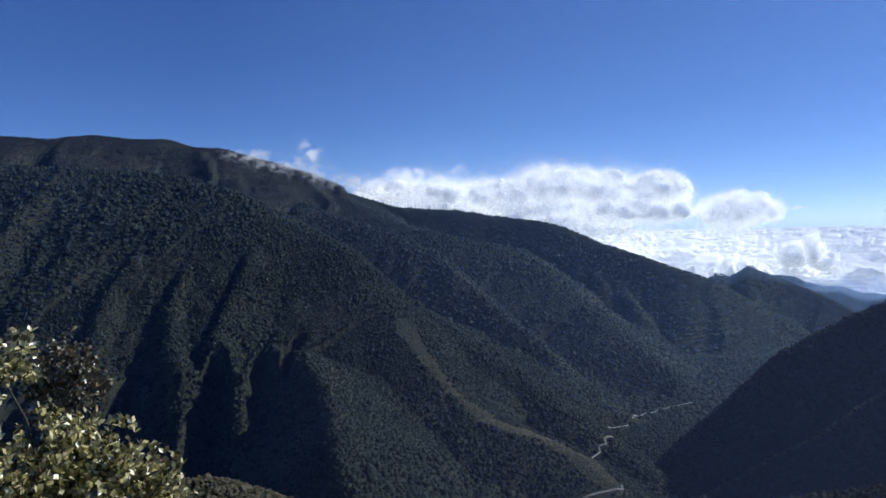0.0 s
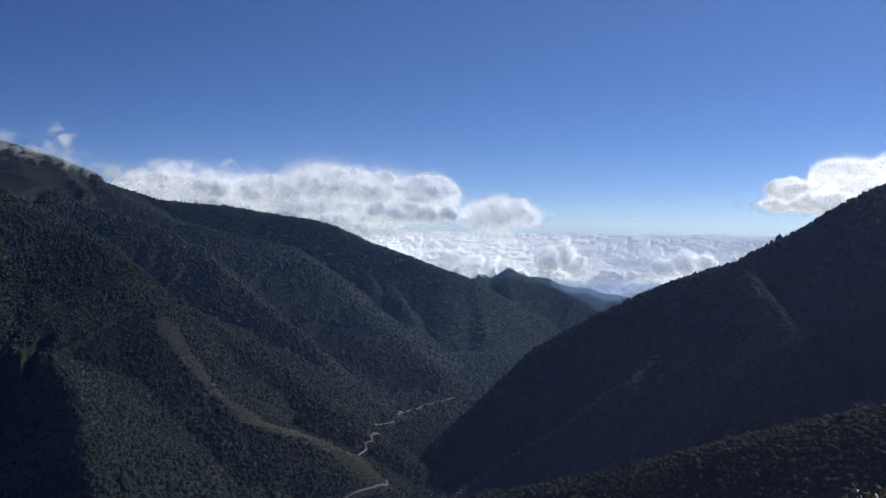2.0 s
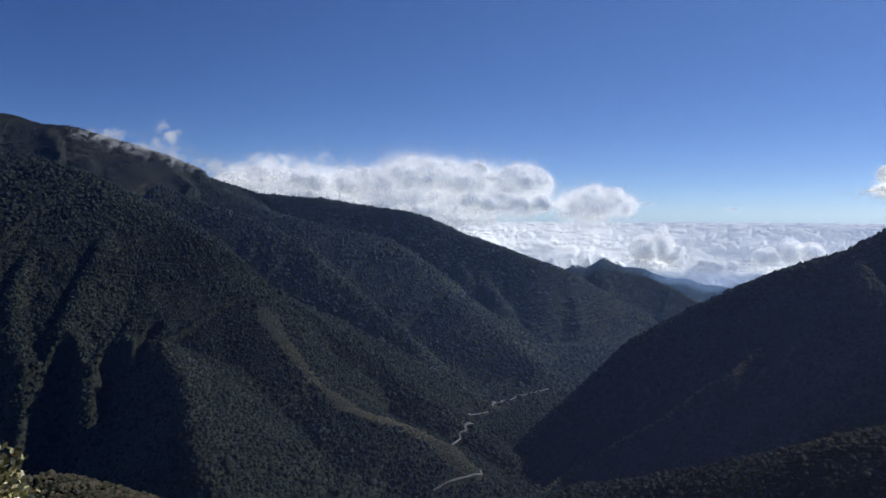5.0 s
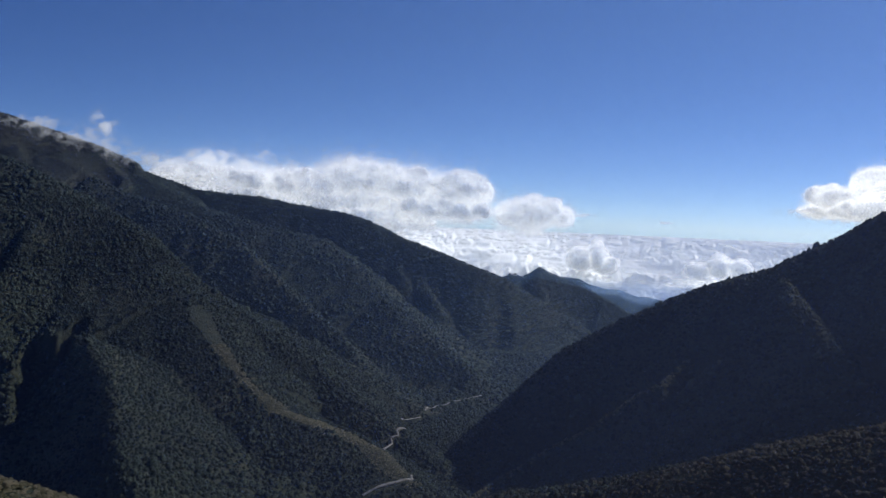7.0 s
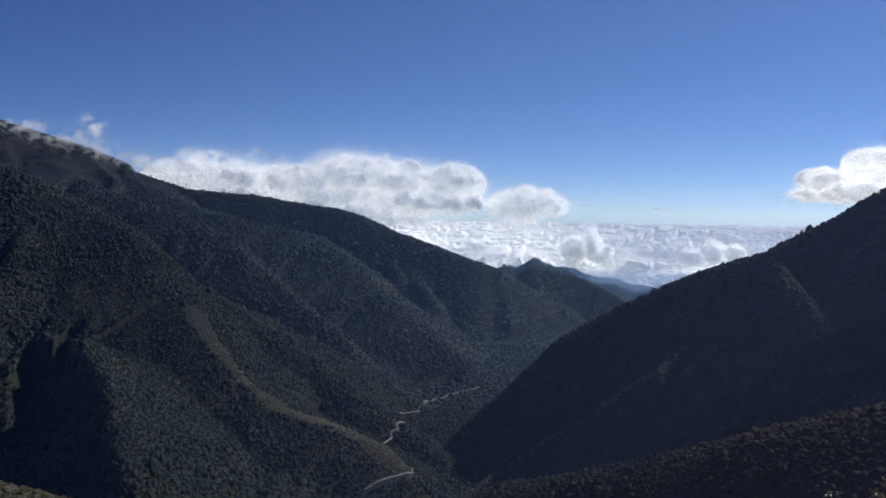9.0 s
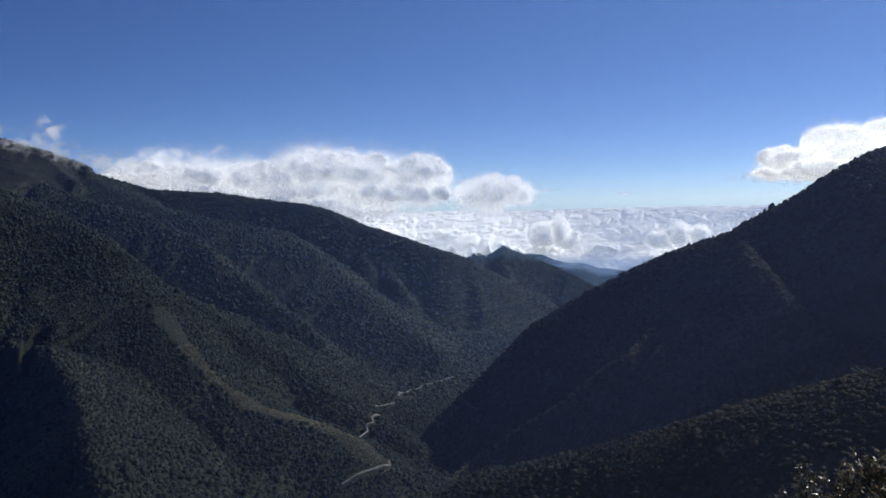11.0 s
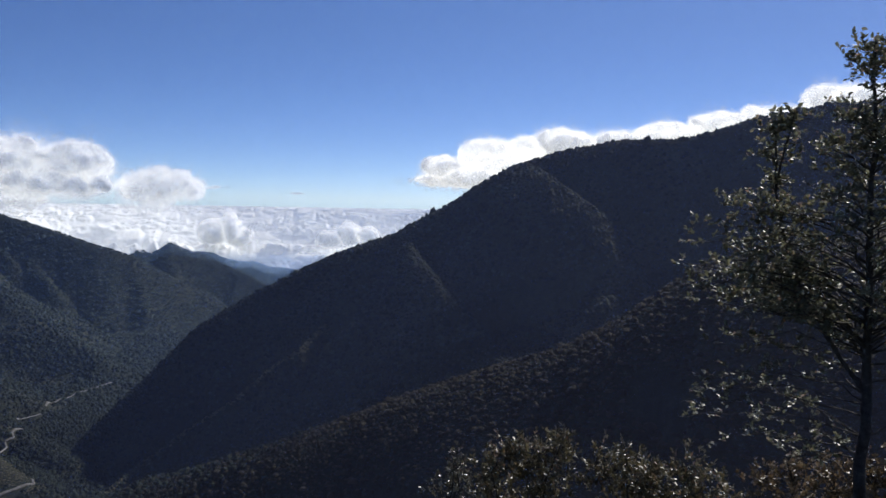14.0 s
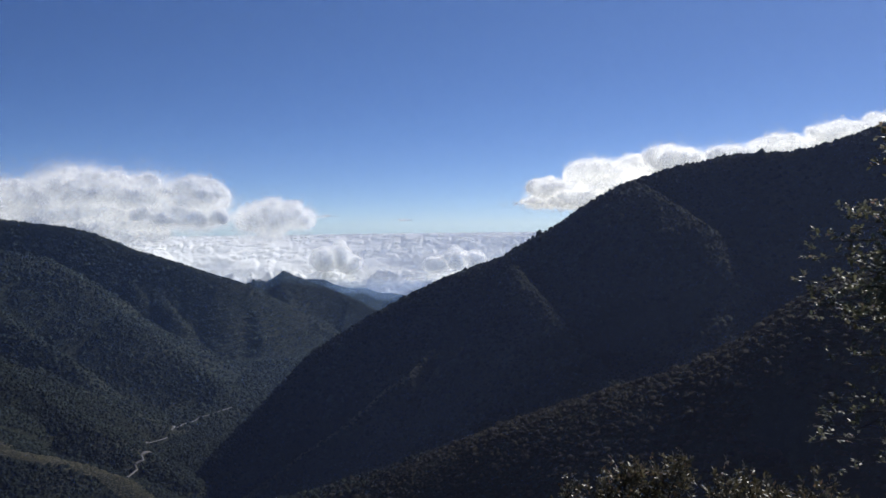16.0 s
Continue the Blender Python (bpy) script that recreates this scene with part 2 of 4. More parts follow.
# ------------------------------------------------------------------ the mountains
# crest lines: bearing, height angle, distance; then slope towards and away from the viewpoint
RIDGES = {
    "far_left": ([(-45, 5.0, 4000), (-28, 5.9, 4000), (-25.4, 5.81, 3950), (-22.7, 6.12, 3950), (-20.5, 5.93, 3900), (-18.1, 5.92, 3900), (-16.5, 5.42, 3850),
                  (-14.5, 5.32, 3800), (-11.2, 4.36, 3700), (-9.0, 3.72, 3650), (-7.0, 2.85, 3600), (-6.3, 2.2, 3600)], 0.55, 20),
    "long_ridge": ([(-9.0, 3.0, 4120), (-6.3, 2.23, 4080), (-3.2, 1.25, 4000), (1.0, 0.97, 3880), (3.7, 0.53, 3800), (6.5, 0.16, 3700), (8.4, -0.34, 3640), (10.6, -1.34, 3560),
                    (13.2, -2.25, 3470), (15.8, -3.21, 3400), (17.7, -3.85, 3400), (22.7, -6.45, 3500)], 1.05, 25),
    "mid_spur": ([(-6.6, 2.0, 3500), (-3.0, 0.2, 3150), (-0.1, -0.57, 3000), (5.2, -1.75, 2850), (7.6, -3.34, 2750), (9.8, -5.66, 2650), (12.0, -7.56, 2500), (15.7, -10.2, 2350)], 0.55, 25),
    "low_spur": ([(-9.5, 1.7, 2850), (-6.5, 0.4, 2780), (-3.5, -0.4, 2700), (-0.5, -1.9, 2600), (1.5, -3.7, 2500), (3.6, -5.6, 2400), (7.1, -8.6, 2270), (9.2, -11.3, 2160), (10.5, -12.6, 2100)], 0.95, 25),
    "pale_rib": ([(10.7, -2.4, 3510), (11.9, -3.9, 3380), (13.1, -5.7, 3220)], 1.0, 6),
    "pale_rib_short": ([(9.6, -1.9, 3560), (10.3, -3.0, 3470), (10.9, -4.2, 3350)], 1.0, 6),
    "big_shoulder": ([(-50, 4.0, 3000), (-28, 4.2, 2680), (-23.9, 4.01, 2520), (-19.9, 3.83, 2390), (-16.7, 3.39, 2270), (-13.5, 2.24, 2140), (-10.2, 0.56, 2000), (-6.4, -1.53, 1860),
                      (-3.4, -4.32, 1770), (0.5, -7.12, 1700), (4.4, -9.48, 1640), (6.7, -11.38, 1590), (9.7, -13.58, 1530), (11.2, -14.46, 1500), (13.4, -16.1, 1450)], 0.74, 30),
    "left_rib": ([(-19.83, -0.46, 2089), (-20.56, -1.9, 1991), (-21.79, -3.31, 1947), (-22.8, -5.78, 1847), (-23.11, -8.26, 1771)], 1.35, 10),
    "middle_rib": ([(-16.68, -1.28, 1997), (-17.44, -2.75, 1903), (-18.2, -4.57, 1833), (-18.34, -7.15, 1725), (-17.62, -9.39, 1627)], 1.35, 10),
    "right_rib": ([(-12.65, -0.62, 1957), (-13.24, -2.13, 1857), (-14.33, -4.36, 1785), (-15.38, -6.76, 1693), (-14.9, -9.21, 1599)], 1.35, 10),
    "grass_rib": ([(-5.2, -3.9, 1740), (-3.6, -5.5, 1670), (-1.9, -8.3, 1560), (0.3, -11.2, 1440), (2.8, -13.2, 1370), (7.1, -14.61, 1320), (9.2, -15.64, 1290), (11.8, -17.67, 1240)], 0.62, 40),
    "dark_rib": ([(-9.6, -8.4, 1430), (-8.3, -10.5, 1310), (-7.7, -13, 1190), (-7.3, -15.5, 1090), (-5.8, -18.5, 995)], 1.5, 12),
    "peak": ([(17.0, -4.0, 4120), (17.7, -3.81, 4120), (18.2, -3.5, 4120), (19.0, -3.75, 4130), (20.2, -3.0, 4130), (20.9, -3.38, 4120), (22.7, -4.04, 4080), (24.4, -4.81, 4000),
              (26.0, -5.65, 3900), (27.2, -6.4, 3800)], 0.55, 6),
    "far_hills": ([(21.0, -3.75, 4330), (21.9, -3.58, 4330), (22.9, -3.66, 4330), (23.6, -4.01, 4330), (24.6, -4.26, 4330), (25.7, -4.25, 4320), (26.7, -4.6, 4320), (27.6, -4.66, 4310),
                   (28.7, -4.87, 4300), (32, -5.6, 4300)], 0.4, 8),
    "right_hill": ([(13.5, -17.1, 1480), (15.2, -15.11, 1500), (18.6, -11.88, 1540), (22.1, -8.39, 1570), (25.8, -6.21, 1560), (29.2, -4.51, 1540), (32.2, -3.22, 1510), (35.3, -2.14, 1480),
                    (39.2, 0.14, 1440), (41.1, 1.45, 1420), (43.1, 2.52, 1400), (45.4, 3.31, 1390), (46.9, 3.74, 1380), (50.6, 4.58, 1370), (54.3, 5.04, 1350), (58.5, 5.78, 1330),
                    (63.4, 6.52, 1300), (66.4, 6.73, 1280), (90, 7.5, 1250)], 1.05, 25),
    "thin_rib": ([(15.65, -18.93, 1294), (18.18, -17.11, 1368), (21.38, -15.08, 1370), (24.29, -13.34, 1328), (27.15, -11.08, 1326), (28.7, -10.11, 1312), (31.57, -7.33, 1398)], 1.3, 6),
    "middle_spur": ([(35.78, -2.48, 1438), (36.57, -3.84, 1290), (38.17, -5.57, 1192), (39.61, -6.97, 1120), (41.7, -9.63, 1064), (43.06, -10.65, 1018)], 1.2, 10),
    "round_rib": ([(43.9, 2.7, 1385), (45.34, 2.08, 1289), (48.44, -0.17, 1215), (50.42, -3.75, 1161), (49.81, -6.06, 1115)], 1.1, 25),
    "near_spur": ([(19.6, -18.2, 980), (24.0, -17.05, 950), (27.7, -16.05, 920), (31.6, -14.76, 890), (35.5, -13.3, 860), (39.4, -11.94, 830), (43.3, -10.72, 800), (47.1, -9.44, 780),
                   (50.9, -7.39, 770), (53.8, -5.01, 760), (56.3, -3.43, 760), (75, 1, 760)], 1.25, 105),
    "bank": ([(-60, -13.5, 60), (-30, -15.2, 68), (-19, -15.95, 72), (-17, -16.3, 73), (-15.5, -17.0, 71), (-14, -17.9, 69), (-12.5, -19.8, 66), (-8, -27, 58)], 0.5, 2.5),
}
# the edge below which the great shoulder breaks off into a steep, shaded face
BREAK = [(-7.9, -10.3, 1265), (-10, -9.6, 1638), (-13, -9.6, 1622), (-16, -9.8, 1636), (-19, -9.9, 1674), (-23, -10.6, 1718), (-28, -11, 1772)]
EDGE = place(*np.array(BREAK, float).T)
CREST = {k: (place(*np.array(p, float).T), s, r) for k, (p, s, r) in RIDGES.items()}


def along(x, y, line):
    """Distance to a crest line, the height of its nearest point and the way along it."""
    best = np.full(x.shape, 1e18)
    zz, ss, run = np.zeros(x.shape), np.zeros(x.shape), 0.0
    for a, b in zip(line[:-1], line[1:]):
        d = b[:2] - a[:2]
        n = math.hypot(*d)
        t = np.clip(((x - a[0]) * d[0] + (y - a[1]) * d[1]) / n ** 2, 0, 1)
        q = (x - a[0] - t * d[0]) ** 2 + (y - a[1] - t * d[1]) ** 2
        w = q < best
        best, zz, ss = np.where(w, q, best), np.where(w, a[2] + t * (b[2] - a[2]), zz), np.where(w, run + t * n, ss)
        run += n
    return np.sqrt(best), zz, ss


def height(x, y):
    """The ground's height at x, y (arrays)."""
    x, y = np.asarray(x, float), np.asarray(y, float)
    r = np.hypot(x, y)
    h = -455 - 0.022 * np.clip(r - 1500, 0, 6000) + 6 * fbm(x / 90, y / 90, 3, 5)
    near = -0.12 * r - 0.43 * np.maximum(r - 4, 0)                      # the slope under the viewpoint
    near = np.where(y < 0, near + 0.8 * np.maximum(-y, 0) * np.clip(r / 20, 0, 1), near)
    h = np.maximum(h, near)
    wx, wy = 60 * fbm(x / 260, y / 260, 3, 11), 60 * fbm(x / 260, y / 260, 3, 23)
    rough = fbm(x / 62, y / 62, 3, 41)
    for i, (key, (line, slope, rad)) in enumerate(CREST.items()):
        p, z, s = along(x, y, line)
        u = (line[-1] - line[0])[:2]
        u = u / np.linalg.norm(u)
        sw = (x + wx) * u[0] + (y + wy) * u[1]                           # way along the ridge as a whole
        if key in ("left_rib", "middle_rib", "right_rib", "dark_rib"):    # gentle on their sunny side
            away, turn = np.hypot(line[:, 0], line[:, 1]), np.arctan2(line[:, 0], line[:, 1])
            slope = np.where(np.arctan2(x, y) > np.interp(r, away[::-1], turn[::-1]), 0.5, slope)
        body = z - (0.2 if key == "bank" else 4.0) - slope * (np.sqrt(p * p + rad * rad) - rad)
        if key != "bank":
            k = np.clip(p / 220, 0, 1)
            gully = 1 - 2 * np.sqrt(vnoise(sw / 150, p / 900 + i, 31 + i) ** 2 + 0.01)
            small = 1 - 2 * np.sqrt(vnoise(sw / 52, p / 420 + i, 51 + i) ** 2 + 0.02)
            body = body + k * ((44 if key == "far_left" else 13 if key == "long_ridge" else 26) * gully + 9 * small - 8 + 5.5 * rough)
        else:
            body = body + 0.5 * fbm(x / 6, y / 6, 3, 77)
        if key == "right_hill":                                          # the smooth hollow behind the round rib
            body = body - 110 * np.exp(-((np.degrees(np.arctan2(x, y)) - 53.5) / 3.6) ** 2 - ((r - 1190) / 110) ** 2)
        h = np.maximum(h, body)
        if key == "grass_rib":
            p, z, s = along(x, y, EDGE)
            turn = np.degrees(np.arctan2(x, y))
            front = r < np.interp(turn, [b[0] for b in BREAK[::-1]], [b[2] for b in BREAK[::-1]])
            fall = np.where(front, p, -p) - 30 * vnoise(s / 45, p / 300, 83) - 16 * vnoise(s / 17, p / 120, 84)
            face = z - 1.9 * np.maximum(fall, 0) + 400 * np.clip((turn + 7.9) / 1.2, 0, 1) + 7 * rough
            h = np.where((fall > 0) & (r > 850) & (turn < -6.7), np.minimum(h, np.maximum(face, -475)), h)
    return h


def ground_hit(az, el, start=300.0, end=4800.0):
    """Where the line of sight at that bearing and height angle meets the ground."""
    d = np.arange(start, end, 2.0)
    pts = place(np.full(d.shape, az), np.full(d.shape, el), d)
    g = height(pts[:, 0], pts[:, 1])
    hit = np.nonzero(g >= pts[:, 2])[0]
    return np.array([*pts[hit[0], :2], g[hit[0]]]) if len(hit) else pts[-1]


def terrain():
    az = np.radians(np.concatenate([np.arange(-180, -34, 4.0), np.arange(-34, 72, 0.22), np.arange(72, 180, 4.0)]))
    d = np.concatenate([[0.01], np.geomspace(1.5, 500, 90)[:-1], np.linspace(500, 2600, 280)[:-1], np.linspace(2600, 4990, 110)])
    aa, dd = np.meshgrid(az, d, indexing="ij")
    x, y = dd * np.sin(aa) + 0.6, dd * np.cos(aa) - 0.7
    zz = height(x.ravel(), y.ravel())
    v = np.stack([x.ravel(), y.ravel(), zz], -1)
    n, m = len(az), len(d)
    i, j = np.meshgrid(np.arange(n), np.arange(m - 1), indexing="ij")
    a, b = i * m + j, ((i + 1) % n) * m + j
    f = np.stack([a, a + 1, b + 1, b], -1).reshape(-1, 4)
    ob = new("ground", mesh_from("ground", v, f, [GROUND]))
    return tagged(ob, "steep mountain ground with scrub and soil under the forest", "ground", kind="structure")


terrain()

# the gravel road on the slopes above the river
ROADS = [[(8.6, -18.9), (9.6, -18.35), (10.9, -18.0), (12.0, -17.76), (11.9, -17.5)],
         [(9.9, -15.85), (10.5, -15.5), (10.4, -15.1), (10.9, -14.9), (10.8, -14.6), (11.4, -14.45)],
         [(11.1, -13.95), (12.4, -13.65)],
         [(12.7, -13.25), (13.4, -12.9), (14.2, -12.72), (14.5, -12.5), (15.0, -12.43), (16.6, -12.0)]]


def road(points):
    hits = np.array([ground_hit(a, e, 900, 2600) for a, e in points])
    t = np.linspace(0, len(hits) - 1, 12 * len(hits))
    line = np.stack([np.interp(t, np.arange(len(hits)), hits[:, k]) for k in range(3)], -1)
    for k in range(2):
        line[1:-1] = (line[:-2] + 2 * line[1:-1] + line[2:]) / 4
    side = np.gradient(line[:, :2], axis=0)
    side = np.stack([-side[:, 1], side[:, 0]], -1) / np.maximum(np.linalg.norm(side, axis=1), 1e-6)[:, None]
    rows = []
    for w, up in ((-1.9, 0.4), (-1.5, 1.4), (1.5, 1.4), (1.9, 0.4)):
        q = line[:, :2] + w * side
        rows.append(np.column_stack([q, np.maximum(height(q[:, 0], q[:, 1]), line[:, 2]) + up]))
    v = np.stack(rows, 1).reshape(-1, 3)
    i, j = np.meshgrid(np.arange(len(line) - 1), np.arange(3), indexing="ij")
    a = i * 4 + j
    f = np.stack([a, a + 1, a + 5, a + 4], -1).reshape(-1, 4)
    ob = new("road", mesh_from("road", v, f, [ROAD]))
    tagged(ob, "narrow pale gravel road winding along the valley slope", "road", kind="structure")
    return line


ROAD_LINES = [road(p) for p in ROADS]

# ------------------------------------------------------------------ the forest
def crown_shapes(count, rings, sides, rng):
    """Low lumpy crowns, one metre in radius."""
    out = []
    for k in range(count):
        v, f = [], []
        for i in range(rings):
            t = i / rings * math.pi * 0.62
            rr, zz = math.cos(t * 0.9) if i else 1.0, math.sin(t)
            for j in range(sides):
                a = 2 * math.pi * (j + 0.5 * (i % 2)) / sides
                w = rng.uniform(0.75, 1.2)
                v.append((rr * w * math.cos(a), rr * w * math.sin(a), (zz - 0.35) * rng.uniform(0.85, 1.15)))
        v.append((rng.uniform(-.2, .2), rng.uniform(-.2, .2), rng.uniform(0.7, 1.0)))
        for i in range(rings - 1):
            for j in range(sides):
                a, b = i * sides + j, i * sides + (j + 1) % sides
                c, d = a + sides, b + sides
                f += [(a, b, d), (a, d, c)] if i % 2 else [(a, b, c), (b, d, c)]
        for j in range(sides):
            a, b = (rings - 1) * sides + j, (rings - 1) * sides + (j + 1) % sides
            f.append((a, b, rings * sides))
        out.append((np.array(v), np.array(f)))
    return out


def skyline():
    """By bearing and distance, the steepest rise of the ground met on the way out from the viewpoint."""
    a, d = np.arange(-40, 80, 0.4), np.arange(60, 4400, 12.0)
    aa, dd = np.meshgrid(np.radians(a), d, indexing="ij")
    z = height((dd * np.sin(aa)).ravel(), (dd * np.cos(aa)).ravel()).reshape(aa.shape)
    return np.maximum.accumulate((z - EYE) / dd, axis=1)


RISE = skyline()


def hidden_from_eye(x, y, z, margin=9.0):
    """True on slopes that the viewpoint can't see, where fewer crowns are kept."""
    r, a = np.hypot(x, y), np.degrees(np.arctan2(x, y))
    i, j = np.clip(((a + 40) / 0.4).astype(int), 0, RISE.shape[0] - 1), np.clip(((r - 60) / 12).astype(int) - 1, 0, RISE.shape[1] - 1)
    return (z + margin - EYE) / np.maximum(r, 1) < RISE[i, j]


def forest(name, near, far, gap, size, rings, sides, seed, label, flat=1.0, mat=CANOPY, strip=None, rib="grass_rib", span=(100, 800)):
    rng = np.random.default_rng(seed)
    shapes = crown_shapes(8, rings, sides, rng)
    g = np.arange(-far, far, gap)
    x, y = np.meshgrid(g, np.arange(0, far, gap))
    x, y = x.ravel() + rng.uniform(-.48, .48, x.size) * gap, y.ravel() + rng.uniform(-.48, .48, y.size) * gap
    r, a = np.hypot(x, y), np.degrees(np.arctan2(x, y))
    ok = ((mat is not DRY) | (a < -5)) & ((mat is not HEATH) | (a < -7)) & (r > near) & (r < far) & (a > -31) & (a < 71) & ~((a > 30) & (r > 1650)) & ~((a < -7.5) & (r > 3050) & (mat is CANOPY)) & ~((a < 10) & (r > 100) & (r < 1000) & (near < 600) & (mat is SCRUB))
    p, _, s = along(x, y, CREST[rib][0])
    if strip:
        ok &= (p < strip * (1 + 0.6 * vnoise(s / 35, p / 50, 13))) & (s > span[0]) & (s < span[1])
    else:
        ok &= ~((p < 16 + 10 * vnoise(s / 40, p / 30, 3)) & (s > 120) & (s < 760))
    for line in ROAD_LINES:
        q, _, _ = along(x, y, line)
        ok &= q > 6
    x, y = x[ok], y[ok]
    clear = vnoise(x / 130, y / 130, 8) + 0.5 * vnoise(x / 40, y / 40, 9)
    keep = clear > -1.32
    x, y = x[keep], y[keep]
    z = height(x, y)
    seen = z > -0.4 * np.hypot(x, y)                 # none on ground below the lower edge of the view
    seen &= ~hidden_from_eye(x, y, z, 9.0 if near > 100 else 1.0) | (rng.random(len(x)) < 0.2)
    x, y, z = x[seen], y[seen], z[seen]
    n = len(x)
    sc = size * np.exp(rng.normal(0, 0.3, n)) * (1 + 0.22 * vnoise(x / 60, y / 60, 4) + 0.14 * vnoise(x / 19, y / 19, 6))
    tall = rng.uniform(0.6, 1.4, n) * np.where(rng.random(n) < 0.12, 1.35, 1.0) * flat
    turn = rng.uniform(0, 6.283, n)
    kind = rng.integers(0, len(shapes), n)
    vs, fs, base = [], [], 0
    for k, (sv, sf) in enumerate(shapes):
        w = np.nonzero(kind == k)[0]
        c, s_ = np.cos(turn[w])[:, None], np.sin(turn[w])[:, None]
        vx = (sv[:, 0] * c - sv[:, 1] * s_) * sc[w][:, None] + x[w][:, None]
        vy = (sv[:, 0] * s_ + sv[:, 1] * c) * sc[w][:, None] + y[w][:, None]
        vz = sv[:, 2] * (sc[w] * tall[w])[:, None] + z[w][:, None] + (0.25 * sc[w])[:, None]
        vs.append(np.stack([vx, vy, vz], -1).reshape(-1, 3))
        fs.append((sf[None] + (np.arange(len(w)) * len(sv))[:, None, None] + base).reshape(-1, 3))
        base += len(w) * len(sv)
    ob = new(name, mesh_from(name, np.concatenate(vs), np.concatenate(fs), [mat]))
    return tagged(ob, label, "forest", kind="stuff")


forest("scrub_forest", 480, 1000, 4.3, 2.4, 2, 6, 4, "dense low brownish cloud forest on the dark near spur", 0.65, SCRUB)
forest("rib_grass_and_lit_crest", 1150, 1800, 2.6, 1.6, 2, 5, 6, "pale tussock grass along the crest of a rib", 0.35, TUSSOCK_AND_LIT_CREST, 20, span=(230, 800))
# on the thin rib the pale colour stands in for sunlight along its crest
forest("rib_grass_and_lit_crest", 1150, 1450, 2.6, 1.9, 2, 5, 8, "thin line of pale tufts standing in for the sunlit crest of a rib", 0.9, TUSSOCK_AND_LIT_CREST, 9, "thin_rib", (0, 420))
forest("bank_scrub", 50, 95, 0.42, 0.25, 2, 5, 5, "low dry scrub and grass tufts on the near bank", 0.7, DRY)
forest("forest", 900, 2000, 5.3, 3.0, 2, 5, 1, "dense dark green cloud forest covering the mountain slopes", 0.8)
forest("distant_forest", 2000, 3050, 9.4, 4.9, 2, 5, 2, "bluish dark forest on the far mountain ridges", 0.7)
forest("ridge_forest", 3050, 4250, 10.0, 6.0, 1, 5, 3, "bluish dark forest on the most distant ridges", 0.6)
forest("ridge_scrub", 3050, 4050, 8.5, 4.6, 1, 5, 7, "low purplish-brown scrub on the high far ridge", 0.35, HEATH)

# ------------------------------------------------------------------ clouds
def texture(name, size, depth=3):
    t = bpy.data.textures.new(name, 'CLOUDS')
    t.noise_scale, t.noise_depth = size, depth
    return t


PUFFS = [(texture("big_puff", 120, 1), 110), (texture("middle_puff", 45, 2), 34), (texture("small_puff", 20, 1), 9)]


def flakes(points, lean, size, rng):
    """Specks of vapour: a small triangle at each point, facing roughly along lean."""
    n = len(points)
    nor = lean + rng.normal(0, 0.55, (n, 3))
    nor /= np.maximum(np.linalg.norm(nor, axis=1), 1e-6)[:, None]
    a = np.cross(nor, rng.normal(0, 1, (n, 3)))
    a /= np.maximum(np.linalg.norm(a, axis=1), 1e-6)[:, None]
    b = np.cross(nor, a)
    r = size * np.exp(rng.normal(0, 0.35, n))[:, None]
    v = np.stack([points + r * (math.cos(q) * a + math.sin(q) * b) for q in (0, 2.094, 4.189)], 1).reshape(-1, 3)
    return v, np.arange(3 * n).reshape(-1, 3)


